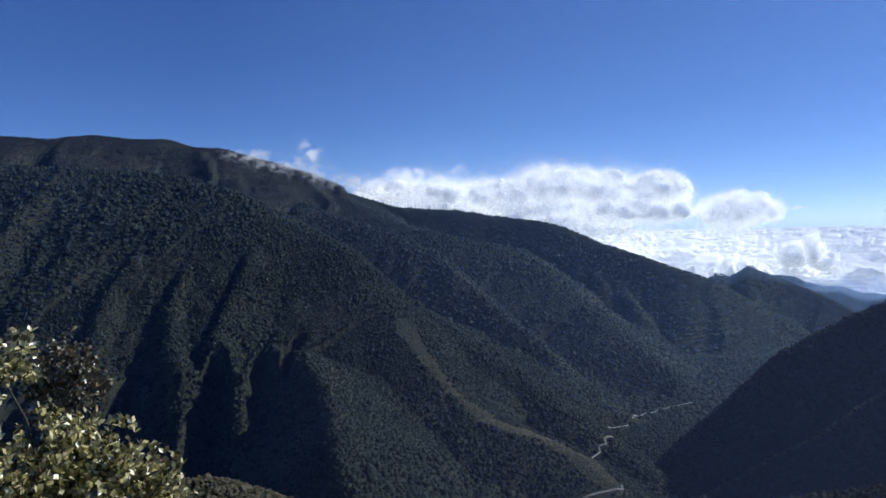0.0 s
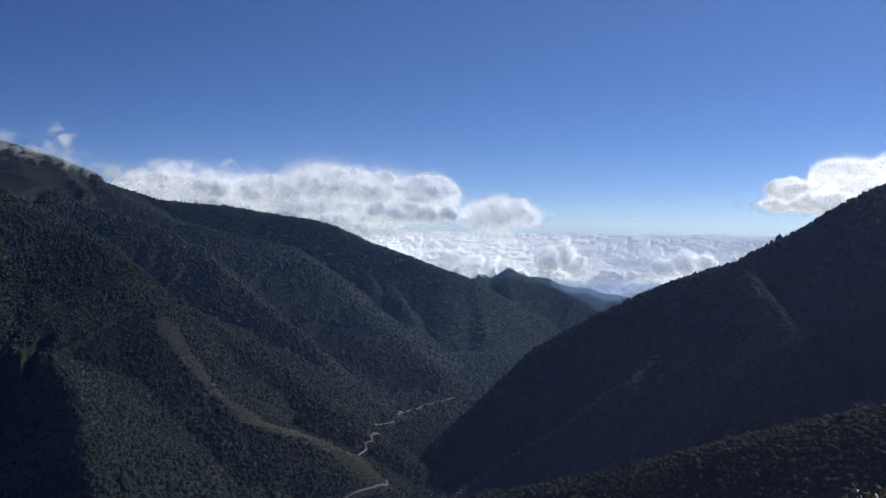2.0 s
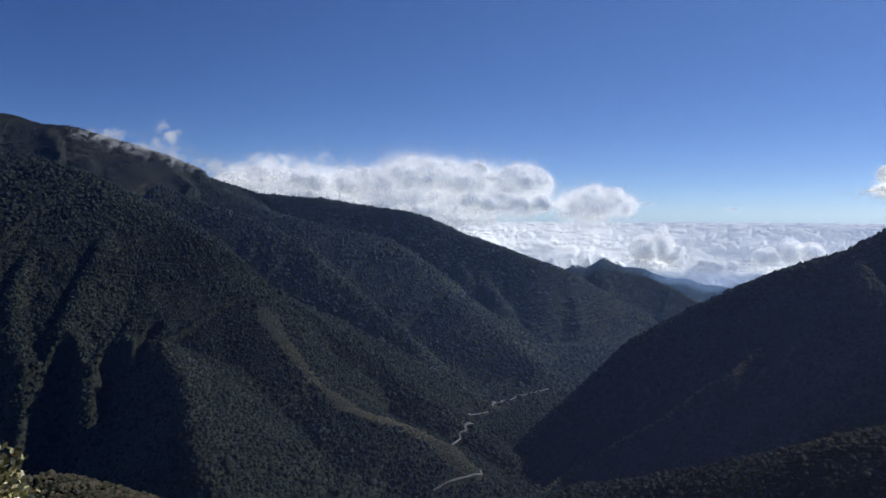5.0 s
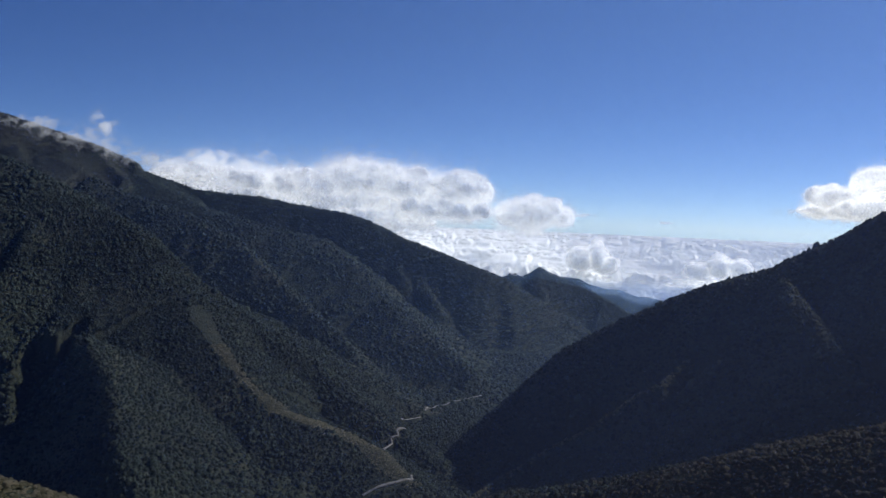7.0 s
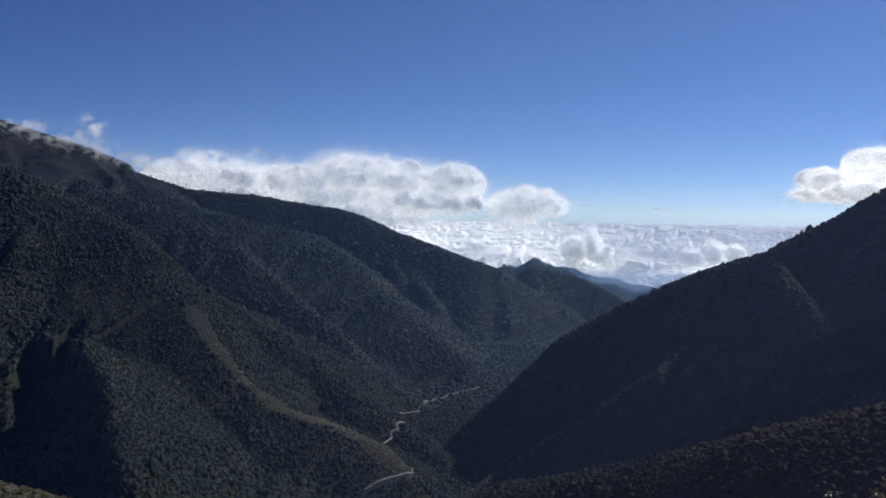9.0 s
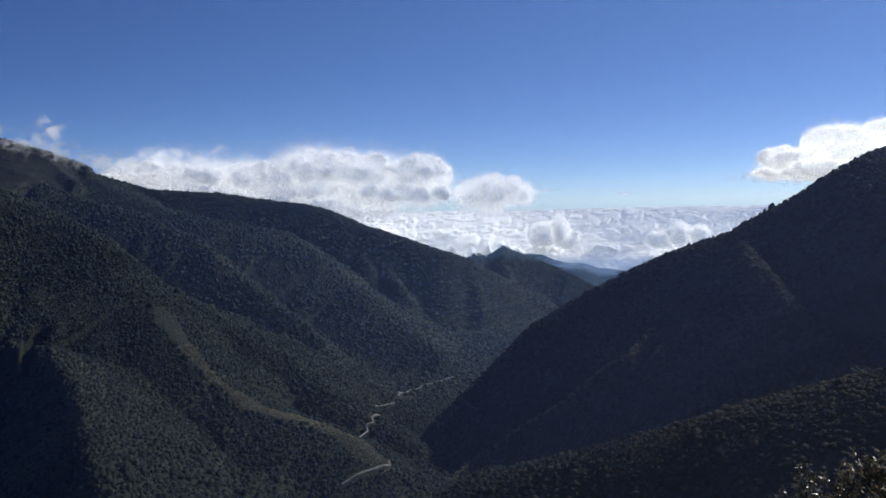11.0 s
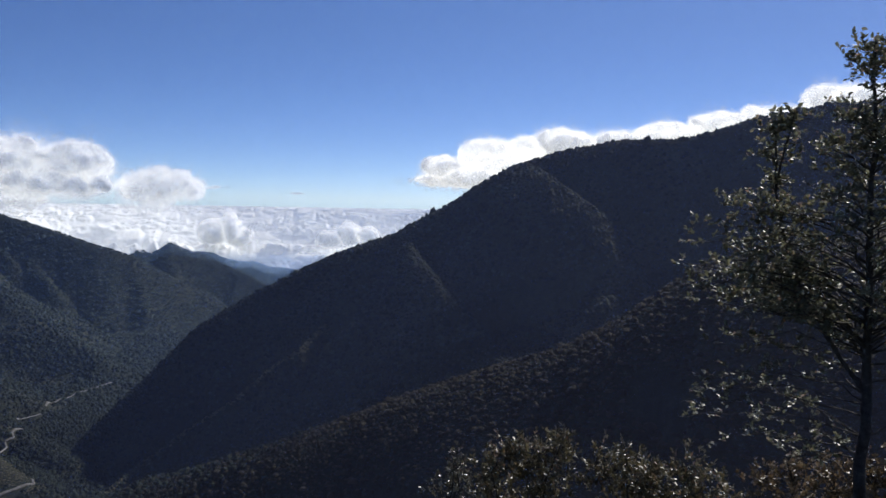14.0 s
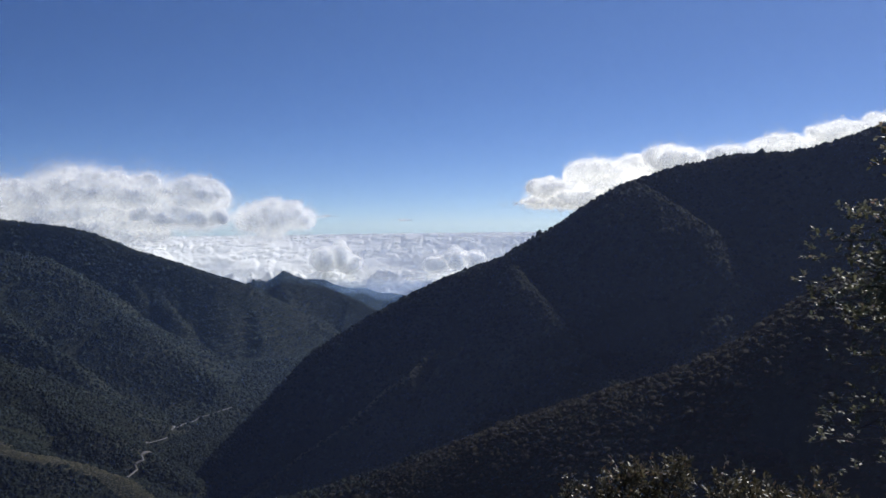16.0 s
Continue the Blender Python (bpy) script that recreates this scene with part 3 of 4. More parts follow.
def cloud(blobs, label, seed, voxel=9.0, rough=1.0, body=None, soft=20.0, per=7, fleck=6.5, group="clouds"):
    """A cumulus of merged, billowing masses with a soft edge; blobs: bearing, height angle, width, height (degrees), distance."""
    body = body or CLOUD
    rng = random.Random(seed)
    bm = bmesh.new()
    for az, el, w, h, d in blobs:
        if body is SEA:                     # its foot is sunk in the clouds below
            el, h = el - 0.15, h + 0.3
        a, b = math.radians(w) * d / 2, math.radians(h) * d / 2
        face = pose(0, 0, 0, 0, 0, -az)
        bmesh.ops.create_icosphere(bm, subdivisions=3, radius=1, matrix=Matrix.Translation(Vector(place(az, el, d))) @ face @ Matrix.Diagonal((a, b * 2.2, b, 1)))
        for k in range(30 if body is SEA else 14):
            u = rng.uniform(-0.85, 0.85)
            r = b * (rng.uniform(0.12, 0.34) if body is SEA else rng.uniform(0.25, 0.55))
            c = place(az + u * w / 2, el + h / 2 * math.sqrt(1 - u * u) * rng.uniform(-0.2, 0.85), d + rng.uniform(-1.5, 0.5) * b)
            bmesh.ops.create_icosphere(bm, subdivisions=2, radius=r, matrix=Matrix.Translation(Vector(c)) @ Matrix.Diagonal((1.3, 1.3, 0.9, 1)))
    c = place(blobs[0][0], blobs[0][1], blobs[0][4])
    top = new("cloud")
    top.location = Vector(c)
    tagged(top, label, "cloud", group)
    bmesh.ops.translate(bm, verts=bm.verts, vec=-Vector(c))
    me = bpy.data.meshes.new("core")
    bm.to_mesh(me)
    bm.free()
    me.materials.append(body)
    ob = child("core", me, top)
    m = ob.modifiers.new("one", 'REMESH')
    m.mode, m.voxel_size, m.use_smooth_shade = 'VOXEL', voxel, True
    m = ob.modifiers.new("soften", 'SMOOTH')
    m.factor, m.iterations = 0.5, 5
    for tex, strength in PUFFS:
        m = ob.modifiers.new("puff", 'DISPLACE')
        m.texture, m.strength, m.mid_level = tex, strength * rough, 0.5
    if not per:
        return top
    # the soft edge: specks that thin out from the surface
    shape = ob.evaluated_get(bpy.context.evaluated_depsgraph_get()).to_mesh()
    n = len(shape.vertices)
    co, no = np.zeros(n * 3, np.float32), np.zeros(n * 3, np.float32)
    shape.vertices.foreach_get("co", co), shape.vertices.foreach_get("normal", no)
    co, no = co.reshape(-1, 3).astype(float), no.reshape(-1, 3).astype(float)
    nrng = np.random.default_rng(seed)
    co, no = np.repeat(co, per, 0), np.repeat(no, per, 0)
    thick = np.clip(0.75 + 0.9 * fbm(co[:, 0] / 70 + co[:, 1] / 90, co[:, 2] / 45, 3, seed), 0.12, 2.2)
    p = co + no * (soft * thick * (nrng.exponential(1.0, len(co)) - 0.25))[:, None] + nrng.normal(0, voxel * 0.5, co.shape)
    v, f = flakes(p, no, fleck, nrng)
    child("fringe", mesh_from("fringe", v, f, [BACKLIT_VAPOUR if body is BACKLIT_CLOUD else VAPOUR], False), top)["kind"] = "stuff"
    return top


def mist(blobs, label, seed, dense=1.0, group="clouds"):
    """A thin drift of vapour with no body of its own; blobs as for cloud()."""
    nrng = np.random.default_rng(seed)
    pts = []
    for az, el, w, h, d in blobs:
        n = int(dense * 15000 * w * h / 4 * (d / 3500) ** 2)
        g = nrng.normal(0, 1, (n, 3))
        a, e = az + g[:, 0] * w / 4, el + g[:, 1] * h / 4
        e = e + 0.1 * h * fbm(a * 1.5, a * 0 + seed, 3, seed)
        thin = fbm(a * 1.9 + e, e * 3.0 - a, 3, seed + 3) + 0.55
        keep = nrng.random(n) < np.clip(thin * 0.45, 0, 1)
        pts.append(place(a[keep], e[keep], d + g[keep, 2] * 25))
    p = np.concatenate(pts)
    c = p.mean(0)
    v, f = flakes(p - c, np.array([[0.0, -0.4, 0.5]]), 3.2, nrng)
    top = new("cloud", mesh_from("cloud", v, f, [HAZE_SPECK], False))
    top.location = Vector(c)
    return tagged(top, label, "cloud", group, "stuff")


cloud([(7.2, 2.5, 4.6, 2.1, 4500), (10.4, 2.3, 4.0, 1.8, 4480), (14.4, 2.1, 4.2, 1.9, 4500), (3.4, 1.8, 5.0, 1.6, 4450), (-0.5, 1.9, 5.5, 1.5, 4420), (-4.0, 2.1, 4.5, 1.1, 4380),
       (-2.0, 1.0, 10.0, 1.2, 4380), (6.0, 0.9, 9.0, 1.3, 4460), (12.8, 0.6, 7.6, 1.3, 4470), (11.0, -0.4, 4.0, 0.7, 4450), (2.5, 0.4, 8.0, 1.0, 4400), (7.5, -0.1, 6.0, 1.0, 4420)],
      "long white cumulus bank resting on the mountain ridge, grey beneath", 3, 8.0, soft=26.0)
mist([(-5.2, 3.0, 4.0, 1.3, 4350), (-2.6, 3.3, 4.2, 1.3, 4380), (-2.4, 3.5, 3.4, 0.9, 4380), (-0.2, 3.0, 2.6, 1.2, 4400), (1.6, 2.7, 3.0, 0.9, 4400), (1.0, 3.7, 1.2, 0.7, 4400)], "faint ragged end of the cumulus bank, melting into the sky", 31, 2.0)
cloud([(19.8, 0.75, 3.2, 1.8, 4560), (18.4, 0.5, 2.4, 1.2, 4560), (21.2, 0.45, 1.8, 1.0, 4560), (19.5, -0.3, 1.6, 0.7, 4560)], "small white cumulus cloud above the cloud sea, grey beneath", 4, 7.0, 0.7)
mist([(23.0, 0.6, 2.2, 0.3, 4560), (17.0, 0.5, 2.2, 0.7, 4550)], "thin shred of vapour at the side of a small cumulus", 32, 1.6)
cloud([(38.8, 2.4, 3.4, 1.1, 3600), (41.5, 3.2, 4.3, 1.6, 3600), (44.8, 3.7, 3.8, 1.4, 3600), (40.5, 1.5, 5.0, 1.2, 3600), (43.0, 2.4, 5.0, 1.3, 3600), (38.0, 1.45, 3.4, 0.5, 3600)],
      "bright white cumulus behind the wooded hill", 5, 6.0, 0.6, BACKLIT_CLOUD, 9.0, 6, 5.0)
mist([(37.0, 1.3, 3.4, 0.6, 3600), (38.6, 1.8, 3.0, 0.7, 3600)], "thin bright shred of cloud beside the wooded hill", 33, 2.2)
cloud([(46.7, 4.2, 3.6, 1.3, 3500)], "bright white cumulus behind the wooded hill", 6, 6.0, 0.6, BACKLIT_CLOUD, 9.0, 6, 5.0)
cloud([(50.8, 4.2, 4.4, 0.9, 3500), (53.4, 4.7, 4.4, 1.2, 3500), (57.0, 5.3, 4.4, 1.5, 3500), (59.6, 5.7, 4.0, 1.1, 3500), (64, 6.7, 4.6, 1.5, 3500)], "bright white cumulus behind the wooded hill", 7, 6.0, 0.6, BACKLIT_CLOUD, 9.0, 6, 5.0)
mist([(-13.0, 4.9, 4.0, 0.9, 3500), (-10.6, 4.2, 4.2, 1.1, 3450), (-8.2, 3.6, 3.6, 1.2, 3450), (-6.0, 3.0, 3.4, 1.1, 3500)], "thin wisps of mist drifting over the ridge", 8, 1.4)
mist([(-9.0, 5.0, 1.7, 1.6, 3900)], "small faint puff of cloud over the ridge", 9, 1.9)


def cloud_sea():
    az = np.linspace(4, 46, 620)
    t = np.linspace(0, 1, 140)
    aa, tt = np.meshgrid(az, t, indexing="ij")
    # tilted and squeezed in depth so that it looks level from the camera
    el = -5.4 + (5.4 - 0.62) * tt ** 0.8
    d = 4380 + 540 * tt
    s = 1.0 - 0.75 * tt
    w = [np.clip(1 - np.abs(tt - c) / r, 0, 1) for c, r in ((0.0, 0.5), (0.45, 0.45), (1.0, 0.6))]
    wa, we = aa + 0.3 * fbm(aa / 2.2, el / 0.9, 2, 61), el + 0.08 * fbm(aa / 1.6, el / 0.6, 2, 67)
    calm = np.clip(0.85 + 0.9 * fbm(aa / 6, el / 0.7, 3, 71), 0.35, 1.5)
    lump = calm * sum(k * (-billow(wa / a, we / e, 4, q)) for k, a, e, q in zip(w, (1.9, 1.2, 0.7), (1.3, 0.7, 0.26), (91, 95, 99))) + 0.5 * fbm(aa / 4, el / 1.5, 2, 5) + 0.6
    tower = np.clip(vnoise(wa / 1.5, el / 0.75, 201) - 0.12, 0, 1) * (1 + 0.6 * vnoise(wa / 0.35, we / 0.3, 205))
    lump = lump + 2.2 * tower * np.clip(1 - np.abs(tt - 0.45) / 0.4, 0, 1)
    e2 = el + 0.36 * s * lump * (1 - tt ** 6)
    p = place(aa.ravel(), e2.ravel(), (d - 40 * s * lump).ravel())
    n, m = aa.shape
    i, j = np.meshgrid(np.arange(n - 1), np.arange(m - 1), indexing="ij")
    a = i * m + j
    f = np.stack([a, a + m, a + m + 1, a + 1], -1).reshape(-1, 4)
    ob = new("cloud_sea", mesh_from("cloud_sea", p, f, [SEA]))
    tagged(ob, "white sea of low clouds, a tilted sheet that meets the horizon from the viewpoint", "clouds", kind="stuff")


cloud_sea()
mist([(24.0, -0.75, 60.0, 0.5, 4690), (16.0, -0.7, 14.0, 0.5, 4680), (33.0, -0.8, 16.0, 0.5, 4680)], "pale haze along the rim of the sea of clouds", 41, 0.35)
mist([(28.4, -3.75, 5.0, 0.3, 4255), (30.6, -3.3, 4.0, 0.25, 4265), (25.2, -3.6, 2.0, 0.35, 4255)], "bright low streaks of cloud over the misty lowland", 42, 2.0)
cloud([(24.1, -1.9, 0.9, 1.5, 4440), (22.9, -2.2, 1.4, 1.1, 4440), (24.6, -2.6, 1.6, 0.8, 4430)], "cumulus tower rising from the sea of clouds", 21, 5.0, 0.4, SEA, 5.0, 6, 4.0)
cloud([(32.0, -2.2, 1.1, 1.1, 4440), (33.2, -2.3, 1.4, 0.8, 4440), (30.6, -2.7, 1.6, 0.6, 4440)], "cumulus tower rising from the sea of clouds", 22, 5.0, 0.4, SEA, 5.0, 6, 4.0)
mist([(28.3, 0.3, 1.2, 0.14, 4700)], "tiny thin streak of cloud in the blue sky", 27, 4.0)

# ------------------------------------------------------------------ veil sheets in place of haze
def mat_haze_veil(name, cover, colour):
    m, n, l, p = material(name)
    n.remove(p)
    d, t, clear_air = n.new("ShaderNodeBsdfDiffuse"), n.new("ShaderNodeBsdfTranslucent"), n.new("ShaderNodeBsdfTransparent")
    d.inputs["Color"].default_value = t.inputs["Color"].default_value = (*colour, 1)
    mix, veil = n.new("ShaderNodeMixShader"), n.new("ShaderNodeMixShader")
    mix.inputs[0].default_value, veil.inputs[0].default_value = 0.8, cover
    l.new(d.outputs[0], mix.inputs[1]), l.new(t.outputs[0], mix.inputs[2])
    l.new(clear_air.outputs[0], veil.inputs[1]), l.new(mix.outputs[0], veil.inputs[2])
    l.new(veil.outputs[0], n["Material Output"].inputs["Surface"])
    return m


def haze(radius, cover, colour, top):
    """A see-through upright sheet all round the viewpoint that stands in for hazy air."""
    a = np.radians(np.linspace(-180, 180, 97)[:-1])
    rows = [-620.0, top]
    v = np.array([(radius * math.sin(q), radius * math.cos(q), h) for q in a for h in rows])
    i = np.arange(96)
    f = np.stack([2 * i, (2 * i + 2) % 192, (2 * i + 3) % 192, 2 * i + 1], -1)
    ob = new("haze", mesh_from("haze", v, f, [mat_haze_veil("haze", cover, colour)]))
    tagged(ob, "see-through bluish veil sheet standing in for mountain haze", "haze", kind="stuff")


# tinted sheets added between the ridges lighten the slopes as haze would
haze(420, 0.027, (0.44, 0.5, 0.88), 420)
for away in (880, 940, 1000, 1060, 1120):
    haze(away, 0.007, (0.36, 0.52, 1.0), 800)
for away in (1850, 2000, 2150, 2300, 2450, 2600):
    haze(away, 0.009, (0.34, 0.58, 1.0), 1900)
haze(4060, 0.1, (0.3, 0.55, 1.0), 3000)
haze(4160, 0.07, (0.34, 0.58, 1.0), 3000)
for away, top in ((4240, -275), (4250, -290), (4260, -305), (4270, -320)):          # low veils that tint the far hills and cloud foot like mist
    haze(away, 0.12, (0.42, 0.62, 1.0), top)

# ------------------------------------------------------------------ plants by the viewpoint
def leaf_cloud(base, way, up, length, width, rng):
    """Folded pointed leaves as arrays; base, way and up are n x 3."""
    n = len(base)
    way = way / np.linalg.norm(way, axis=1)[:, None]
    side = np.cross(way, up)
    side /= np.maximum(np.linalg.norm(side, axis=1), 1e-6)[:, None]
    nor = np.cross(side, way)
    L, W = (length * rng.uniform(0.7, 1.2, n))[:, None], (width * rng.uniform(0.8, 1.2, n))[:, None]
    mid = base + way * L * 0.55 - nor * W * 0.04
    v = np.stack([base, mid + side * W * 0.5 + nor * W * 0.06, base + way * L - nor * L * 0.08, mid - side * W * 0.5 + nor * W * 0.06, mid], 1)
    f = np.array([(0, 1, 4), (1, 2, 4), (2, 3, 4), (3, 0, 4)])
    return v.reshape(-1, 3), (f[None] + (np.arange(n) * 5)[:, None, None]).reshape(-1, 3)


def tube(points, radii, sides=7):
    """A tapering round stem along the points."""
    pts = np.asarray(points, float)
    tan = np.gradient(pts, axis=0)
    v = []
    for p, t, r in zip(pts, tan, radii):
        t = t / np.linalg.norm(t)
        a = np.cross(t, (0.3, 0.9, 0.2) if abs(t[2]) > 0.5 else (0, 0, 1))
        a /= np.linalg.norm(a)
        b = np.cross(t, a)
        v += [p + r * (math.cos(q) * a + math.sin(q) * b) for q in np.arange(sides) * 2 * math.pi / sides]
    f = []
    for i in range(len(pts) - 1):
        for j in range(sides):
            f.append((i * sides + j, i * sides + (j + 1) % sides, (i + 1) * sides + (j + 1) % sides, (i + 1) * sides + j))
    return np.array(v), np.array(f)


def curve_points(a, b, bend, count, rng, wobble=0.03):
    t = np.linspace(0, 1, count)[:, None]
    p = np.asarray(a) * (1 - t) + np.asarray(b) * t + np.asarray(bend) * (4 * t * (1 - t))
    p[1:-1] += rng.normal(0, wobble, (count - 2, 3))
    return p


LEAF_BIG = mat_leaf("glossy_tree_leaf", [(0.0, (0.1, 0.108, 0.064)), (0.5, (0.17, 0.175, 0.105)), (0.85, (0.28, 0.27, 0.18)), (1.0, (0.38, 0.26, 0.19))], 0.4, 0.5)
# cream and near-black tones stand in for sunlit leaves and shaded gaps
LEAF_GOLD = mat_leaf("yellow_green_leaf", [(0.0, (0.04, 0.04, 0.012)), (0.25, (0.16, 0.15, 0.04)), (0.5, (0.6, 0.54, 0.2)), (0.93, (0.88, 0.82, 0.46)), (1.0, (0.3, 0.14, 0.06))], 0.32, 0.06)
LEAF_NARROW = mat_leaf("narrow_shrub_leaf", [(0.0, (0.06, 0.055, 0.028)), (0.5, (0.13, 0.115, 0.06)), (0.85, (0.32, 0.28, 0.17)), (1.0, (0.34, 0.2, 0.12))], 0.4, 0.3)
# the palest tone here is raised to paint glints on the leaves
LEAF_GREY = mat_leaf("greyish_shrub_leaf", [(0.0, (0.04, 0.04, 0.022)), (0.45, (0.11, 0.1, 0.055)), (0.75, (0.48, 0.44, 0.28)), (1.0, (0.22, 0.12, 0.08))], 0.3, 0.1)
LEAF_BROWN = mat_leaf("rusty_shrub_leaf", [(0.0, (0.09, 0.07, 0.04)), (0.5, (0.18, 0.13, 0.07)), (1.0, (0.34, 0.24, 0.14))], 0.4, 0.3)


def sprigs(centre, radius, count, leaves, reach, rng, rise, squash=0.9, lump=0.42):
    """Leaf bases and directions: sprigs stand out of a lumpy mass, each with a tuft of leaves."""
    b, w = [], []
    for k in range(count):
        q = rng.normal(0, 1, 3)
        q /= np.linalg.norm(q)
        rad = radius * (1 - 0.5 * rng.random() ** 1.5) * (1 + lump * math.sin(4.3 * q[0] + 3.1 * q[1] + 6 * q[2]) + 0.1 * rng.normal())
        p = centre + q * rad * np.array([1, 1, squash])
        axis = q * 0.7 + np.array([0, 0, rise]) + rng.normal(0, 0.3, 3)
        axis /= np.linalg.norm(axis)
        for m in range(leaves):
            u = rng.uniform(-1, 0.25)
            b.append(p + axis * reach * u)
            w.append(axis * (0.5 + 0.6 * max(u, 0)) + rng.normal(0, 0.6, 3))
    return np.array(b), np.array(w)


def shrub(clumps, d, leaf, length, width, per, label, seed, rise=0.6, tuft=11):
    """Clumps: bearing, height angle, radius. Each sits on a stem of its own from one foot."""
    rng = np.random.default_rng(seed)
    mid = place(np.mean([c[0] for c in clumps]), -18.0, d)
    foot = np.array([mid[0], mid[1], float(height(mid[:1], mid[1:2])[0]) - 0.05])
    top = new("shrub")
    top.location = Vector(foot)
    tagged(top, label, "shrub", "shrubs by the viewpoint")
    for az, el, r in clumps:
        c = place(az, el, d + rng.uniform(-0.4, 0.4))
        b, w = sprigs(c, r, max(6, int(per * (r / 0.5) ** 2 / tuft)), tuft, length * 1.3, rng, rise)
        v, f = leaf_cloud(b, w, rng.normal(0, 0.7, b.shape) + np.array([0, 0, 0.8]), length, width, rng)
        child("foliage", mesh_from("foliage", v - foot, f, [leaf], False), top)["kind"] = "stuff"
        stem = curve_points(foot - [0, 0, 0.1], c, rng.normal(0, 0.12, 3), 7, rng)
        v, f = tube(stem - foot, np.linspace(0.03, 0.008, 7), 6)
        child("stem", mesh_from("stem", v, f, [BARK]), top)
        for k in range(9):
            q = rng.normal(0, 1, 3) + [0, 0, 0.5]
            q = q / np.linalg.norm(q) * r * 0.9
            tw = curve_points(c - [0, 0, r * 0.5], c + q, (0, 0, -0.03), 4, rng, 0.01)
            v, f = tube(tw - foot, np.linspace(0.008, 0.003, 4), 4)
            child("twig", mesh_from("twig", v, f, [BARK]), top)
    return top


def right_tree():
    rng = np.random.default_rng(42)
    d, axis = 10.0, 66.0
    tip, low = place(65.5, 10.4, d), place(axis, -15.65, d)
    foot = low.copy()
    foot[2] = float(height(foot[:1], foot[1:2])[0]) - 0.1
    top = new("broadleaf_tree")
    top.location = Vector(foot)
    tagged(top, "tall slender broadleaf tree with glossy leaves, backlit beside the viewpoint", "tree")
    n = 20
    trunk = np.array([foot + (tip - foot) * t for t in np.linspace(0, 1, n)])
    trunk[1:-1, :2] += rng.normal(0, 0.025, (n - 2, 2))
    v, f = tube(trunk - foot, np.linspace(0.09, 0.012, n), 10)
    child("trunk", mesh_from("trunk", v, f, [BARK]), top)
    # a second leader rises beside the trunk
    fork = trunk[9]
    lead = place(60.3, 6.3, d - 0.2)
    second = curve_points(fork, lead, place(60.9, -2.5, d) - (fork + lead) / 2, 11, rng, 0.012)
    v, f = tube(second - foot, np.linspace(0.03, 0.006, 11), 8)
    child("limb", mesh_from("limb", v, f, [BARK]), top)
    side_shoot = curve_points(second[7], place(61.1, 6.1, d - 0.3), (0, 0, 0.05), 5, rng, 0.01)
    v, f = tube(side_shoot - foot, np.linspace(0.014, 0.005, 5), 6)
    child("limb", mesh_from("limb", v, f, [BARK]), top)

    def at_height(line, z):
        """The point of a stem at that height."""
        return np.array([np.interp(z, line[:, 2], line[:, k]) for k in range(3)])

    base, way = [], []

    def bough(a, b, r, sprays, leaves, first=0.35, spread=0.26):
        """A limb from a to b with leafy sprays along its outer part."""
        reach = np.linalg.norm(b - a)
        line = curve_points(a, b, (0, 0, 0.09 * reach), 8, rng, 0.018 * reach)
        v, f = tube(line - foot, np.linspace(r, 0.0035, 8), 5)
        child("limb", mesh_from("limb", v, f, [BARK]), top)
        for q in range(sprays):
            u = rng.uniform(first, 1.0) * 7 if q > 1 else 7
            i = min(int(u), 6)
            c = line[i] + (line[i + 1] - line[i]) * (u - i)
            e = rng.normal(0, 1, 3) * [1, 1, 0.55] + [0, 0, 0.5]
            e = c + e / np.linalg.norm(e) * rng.uniform(0.35, 1.0) * spread
            for m in range(leaves):
                s = rng.uniform(0.3, 1)
                base.append(c + (e - c) * s)
                way.append((e - c) / np.linalg.norm(e - c) * 0.7 + rng.normal(0, 0.55, 3) * [1, 1, 0.6] + [0, 0, 0.05])

    # half the crown's width in degrees, by height angle: the pointed top over a broad round belly
    heights = np.array([-7.4, -6.6, -5.5, -4.0, -1.9, 0.2, 1.2, 3.0, 5.0, 7.0, 8.4, 9.6, 10.4])
    widths = np.array([8.5, 10.4, 11.3, 11.6, 10.8, 8.8, 5.4, 4.2, 3.5, 3.1, 2.9, 2.2, 0.4])
    for k in range(150):
        el = -7.2 + 17.0 * rng.random() ** 1.15
        turn = rng.uniform(0, 2 * math.pi)
        out = math.radians(np.interp(el, heights, widths)) * d * rng.uniform(0.55, 0.96)
        c = place(axis, el, d)
        b = c + np.array([math.cos(turn) * out, math.sin(turn) * min(out, 1.5), 0.0])
        a = at_height(trunk, b[2] - 0.08 - 0.24 * np.linalg.norm(b[:2] - c[:2]))
        bough(a, b, 0.006 + 0.005 * out, int(5 + 8 * out), 10)
    # boughs of the belly, placed to fill the crown's left outline in the camera's view
    for az, el in ((54.6, -3.9), (55.0, -2.4), (55.6, -1.4), (56.9, 0.2), (57.8, -0.6), (54.9, -5.2), (55.9, -6.6), (57.4, -6.2), (58.6, -4.6), (57.0, -3.4), (58.8, -2.2), (60.0, -5.8), (56.3, -4.6), (58.2, 0.4)):
        b = place(az, el, d + rng.uniform(-0.6, 0.6))
        a = at_height(trunk, b[2] - 0.35)
        bough(a, b, 0.013, 20, 10, 0.4, 0.25)
    for line, count in ((second, 42), (side_shoot, 8)):
        for k in range(count):
            t = rng.uniform(0.3, 1.0)
            a = line[min(len(line) - 1, int(t * (len(line) - 1)))]
            turn, reach = rng.uniform(0, 2 * math.pi), (0.1 + 0.34 * (1 - t)) * rng.uniform(0.6, 1.2)
            bough(a, a + [reach * math.cos(turn), reach * math.sin(turn), reach * rng.uniform(0.2, 0.9)], 0.007, 5, 7, 0.3, 0.15)
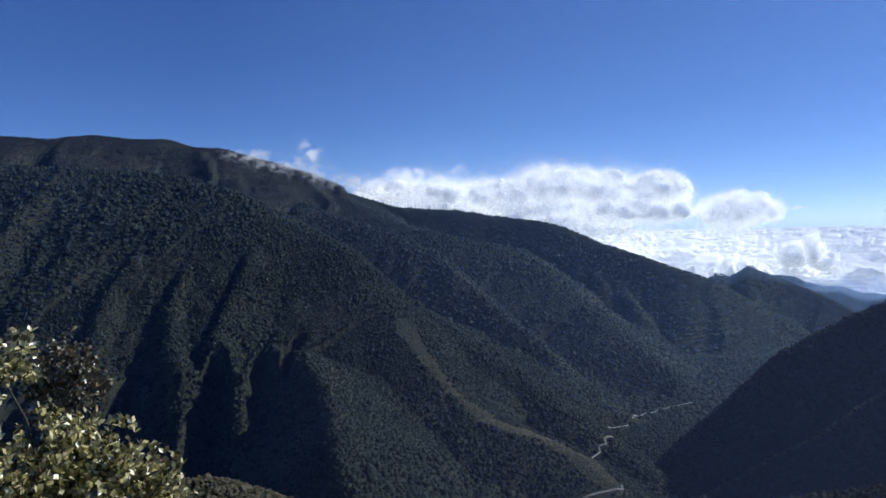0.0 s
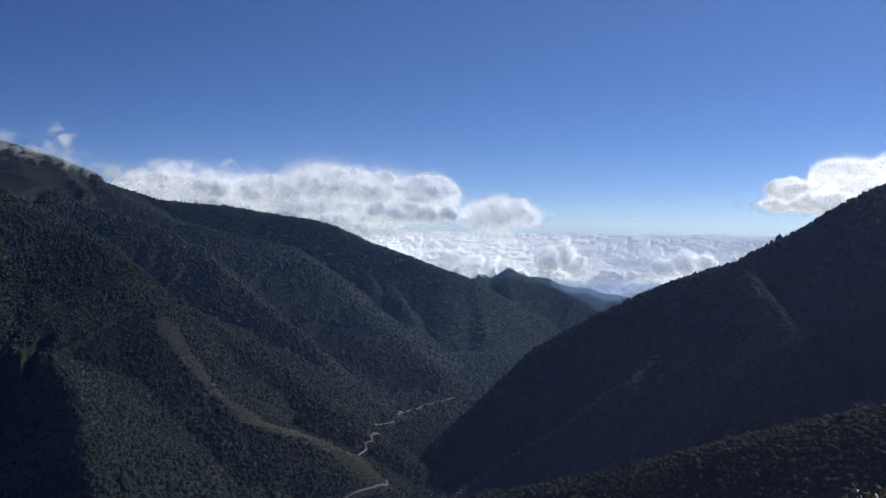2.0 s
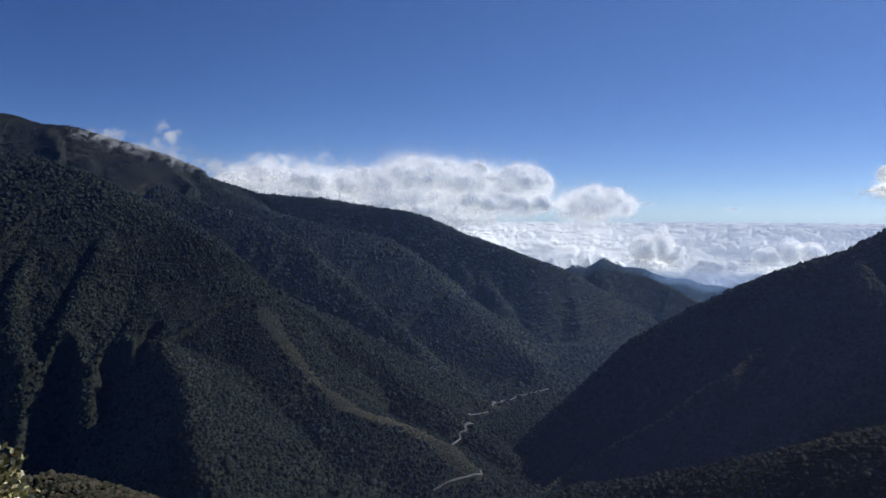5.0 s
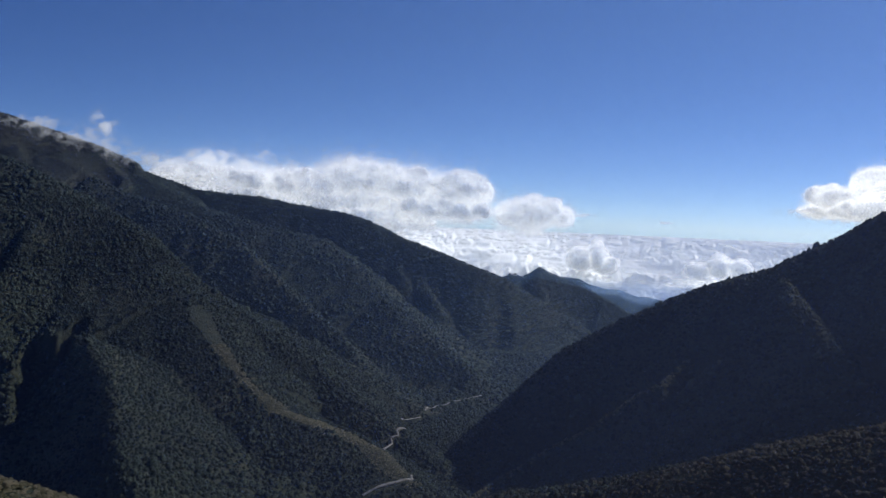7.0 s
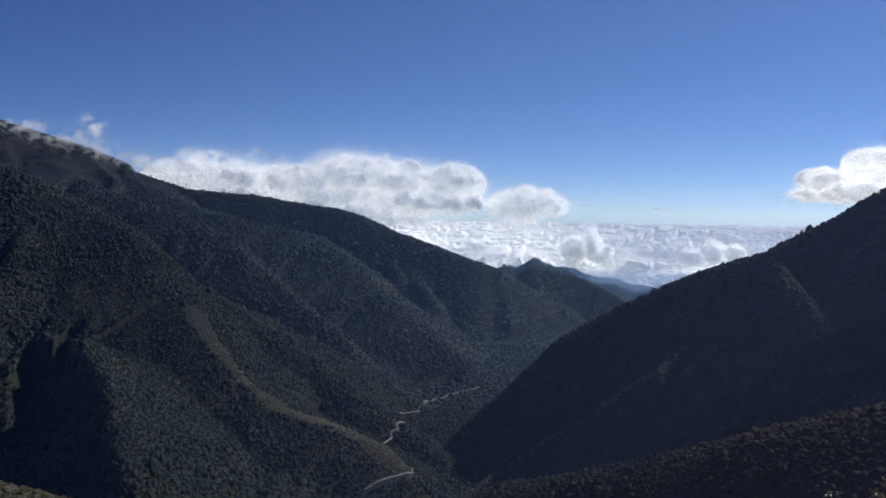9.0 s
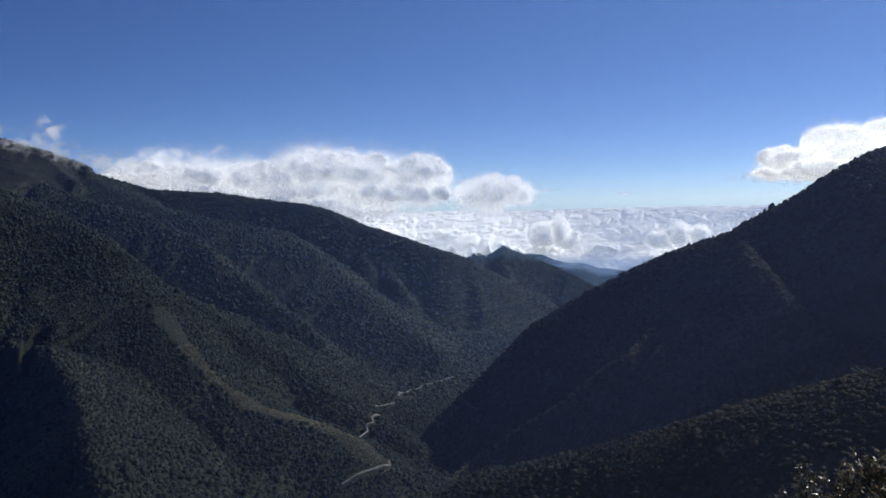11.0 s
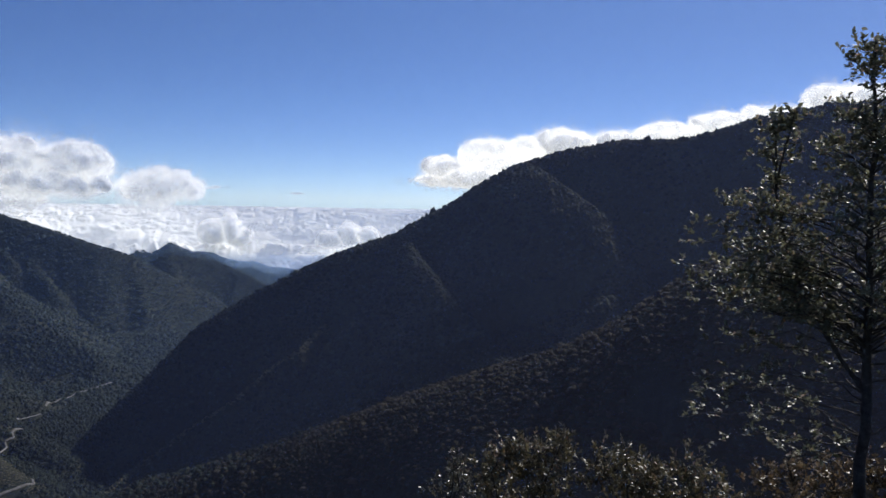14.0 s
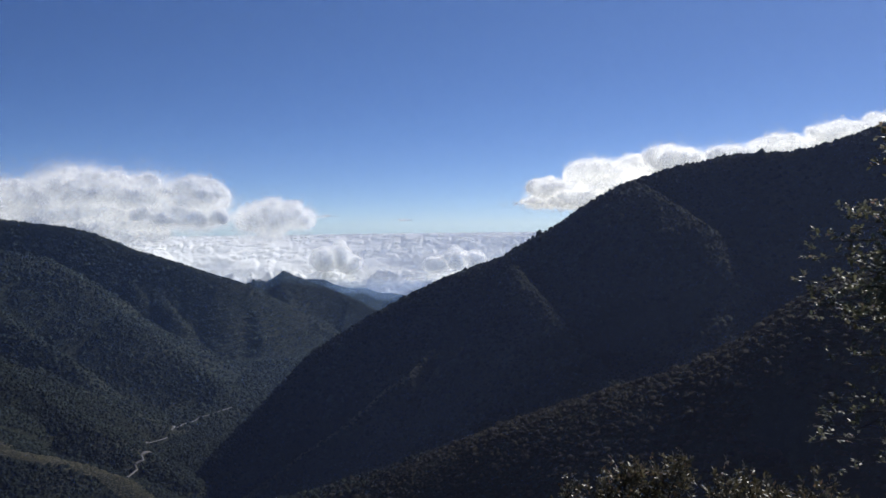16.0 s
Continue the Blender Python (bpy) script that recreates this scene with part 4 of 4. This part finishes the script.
    # thin, half-bare sprays low on the stem
    for az, el in ((56.6, -8.9), (57.6, -8.6), (58.6, -9.6), (56.2, -11.4), (55.2, -12.4), (55.1, -13.9), (56.4, -13.0), (57.4, -15.1), (58.5, -11.6), (59.6, -13.4), (60.6, -10.4), (61.8, -12.2), (60.4, -15.0), (62.6, -9.4),
                   (63.2, -14.2), (62.0, -15.6), (68.6, -10.2), (69.4, -12.8), (70.2, -14.4), (68.2, -8.6)):
        b = place(az, el, d + rng.uniform(-0.5, 0.5))
        a = at_height(trunk, b[2] - rng.uniform(-0.1, 0.35))
        bough(a, b, 0.009, 14, 7, 0.45, 0.24)
    for line in (trunk[-4:], second[-3:], side_shoot[-2:]):
        for m in range(45):
            k = rng.uniform(0, len(line) - 1)
            i = min(int(k), len(line) - 2)
            base.append(line[i] + (line[i + 1] - line[i]) * (k - i))
            way.append(rng.normal(0, 0.6, 3) + [0, 0, 0.7])
    base, way = np.array(base), np.array(way)
    up = rng.normal(0, 0.45, base.shape) + np.array([0, 0, 1.0])
    v, f = leaf_cloud(base, way, up, 0.064, 0.034, rng)
    child("crown", mesh_from("crown", v - foot, f, [LEAF_BIG], False), top)["kind"] = "stuff"
    # the single leaves of the leading shoots
    one = np.array([[0.0, 0.0, 0.0]])
    shapes = []
    for k in range(3):
        v, f = leaf_cloud(one, np.array([[0.0, 1.0, 0.0]]), np.array([[0.0, 0.0, 1.0]]), 0.08, 0.04, rng)
        shapes.append(mesh_from("leaf", v, f, [LEAF_BIG], False))
    for line, count in ((trunk[-5:], 140), (second[-4:], 70), (side_shoot[-3:], 40)):
        for k in range(count):
            u = rng.uniform(0, len(line) - 1.001)
            i = int(u)
            p = line[i] + (line[i + 1] - line[i]) * (u - i) + rng.normal(0, 0.05, 3)
            ob = child("leaf", shapes[k % 3], top)
            ob.matrix_basis = pose(*(p - foot), rng.uniform(-20, 70), rng.uniform(-60, 60), rng.uniform(0, 360))


right_tree()
shrub([(-28.6, -8.0, 0.34), (-27.5, -14.3, 0.5), (-24.3, -12.7, 0.3), (-22.6, -14.3, 0.34), (-20.2, -16.2, 0.32), (-23.0, -17.0, 0.5), (-26, -17.5, 0.6), (-28.5, -18.5, 0.6), (-20.6, -18.6, 0.5)],
      9.0, LEAF_GOLD, 0.088, 0.06, 1700, "sunlit yellow-green shrub with leathery leaves on the bank", 5)
shrub([(-25.2, -7.7, 0.3), (-24.2, -8.6, 0.32), (-23.4, -9.9, 0.3), (-26.3, -9.5, 0.28), (-24.9, -9.9, 0.36), (-25.5, -11.2, 0.3)], 12.0, LEAF_GREY, 0.075, 0.055, 1700, "greyish small-leaved shrub with bare lower stems", 6)
shrub([(39.6, -17.1, 0.1), (39.5, -17.9, 0.16), (39.7, -18.8, 0.26), (39.0, -19.7, 0.35)], 11.0, LEAF_GREY, 0.05, 0.025, 1400, "slim pale-leaved shrub catching the sun", 7, 1.2)
shrub([(42.0, -17.9, 0.3), (43.2, -16.6, 0.26), (44.8, -17.2, 0.34), (47.0, -16.0, 0.24), (46, -18.4, 0.5), (42.5, -19.4, 0.5)], 12.0, LEAF_NARROW, 0.085, 0.034, 1300, "low dark shrub with narrow shiny leaves", 8, 1.0)
shrub([(50.0, -17.3, 0.36), (51.4, -17.0, 0.26), (53.0, -17.6, 0.34), (55.4, -17.3, 0.34), (57.0, -18.4, 0.36), (52, -19.2, 0.6), (55.5, -19.4, 0.5)], 12.0, LEAF_NARROW, 0.085, 0.034, 1300, "low dark shrub with narrow shiny leaves", 9, 1.0)
shrub([(60.2, -17.0, 0.28), (62.0, -16.8, 0.3), (64.4, -16.6, 0.34), (66.5, -16.0, 0.34), (68.2, -16.0, 0.4), (63.5, -18.8, 0.6)], 11.0, LEAF_BROWN, 0.065, 0.035, 1300, "rusty brown shrub at the foot of the tree", 10, 0.8)
shrub([(-3.5, -19.4, 0.1), (-3.9, -21, 0.3)], 9.0, LEAF_GOLD, 0.06, 0.035, 700, "small yellow-green shrub on the bank", 11)
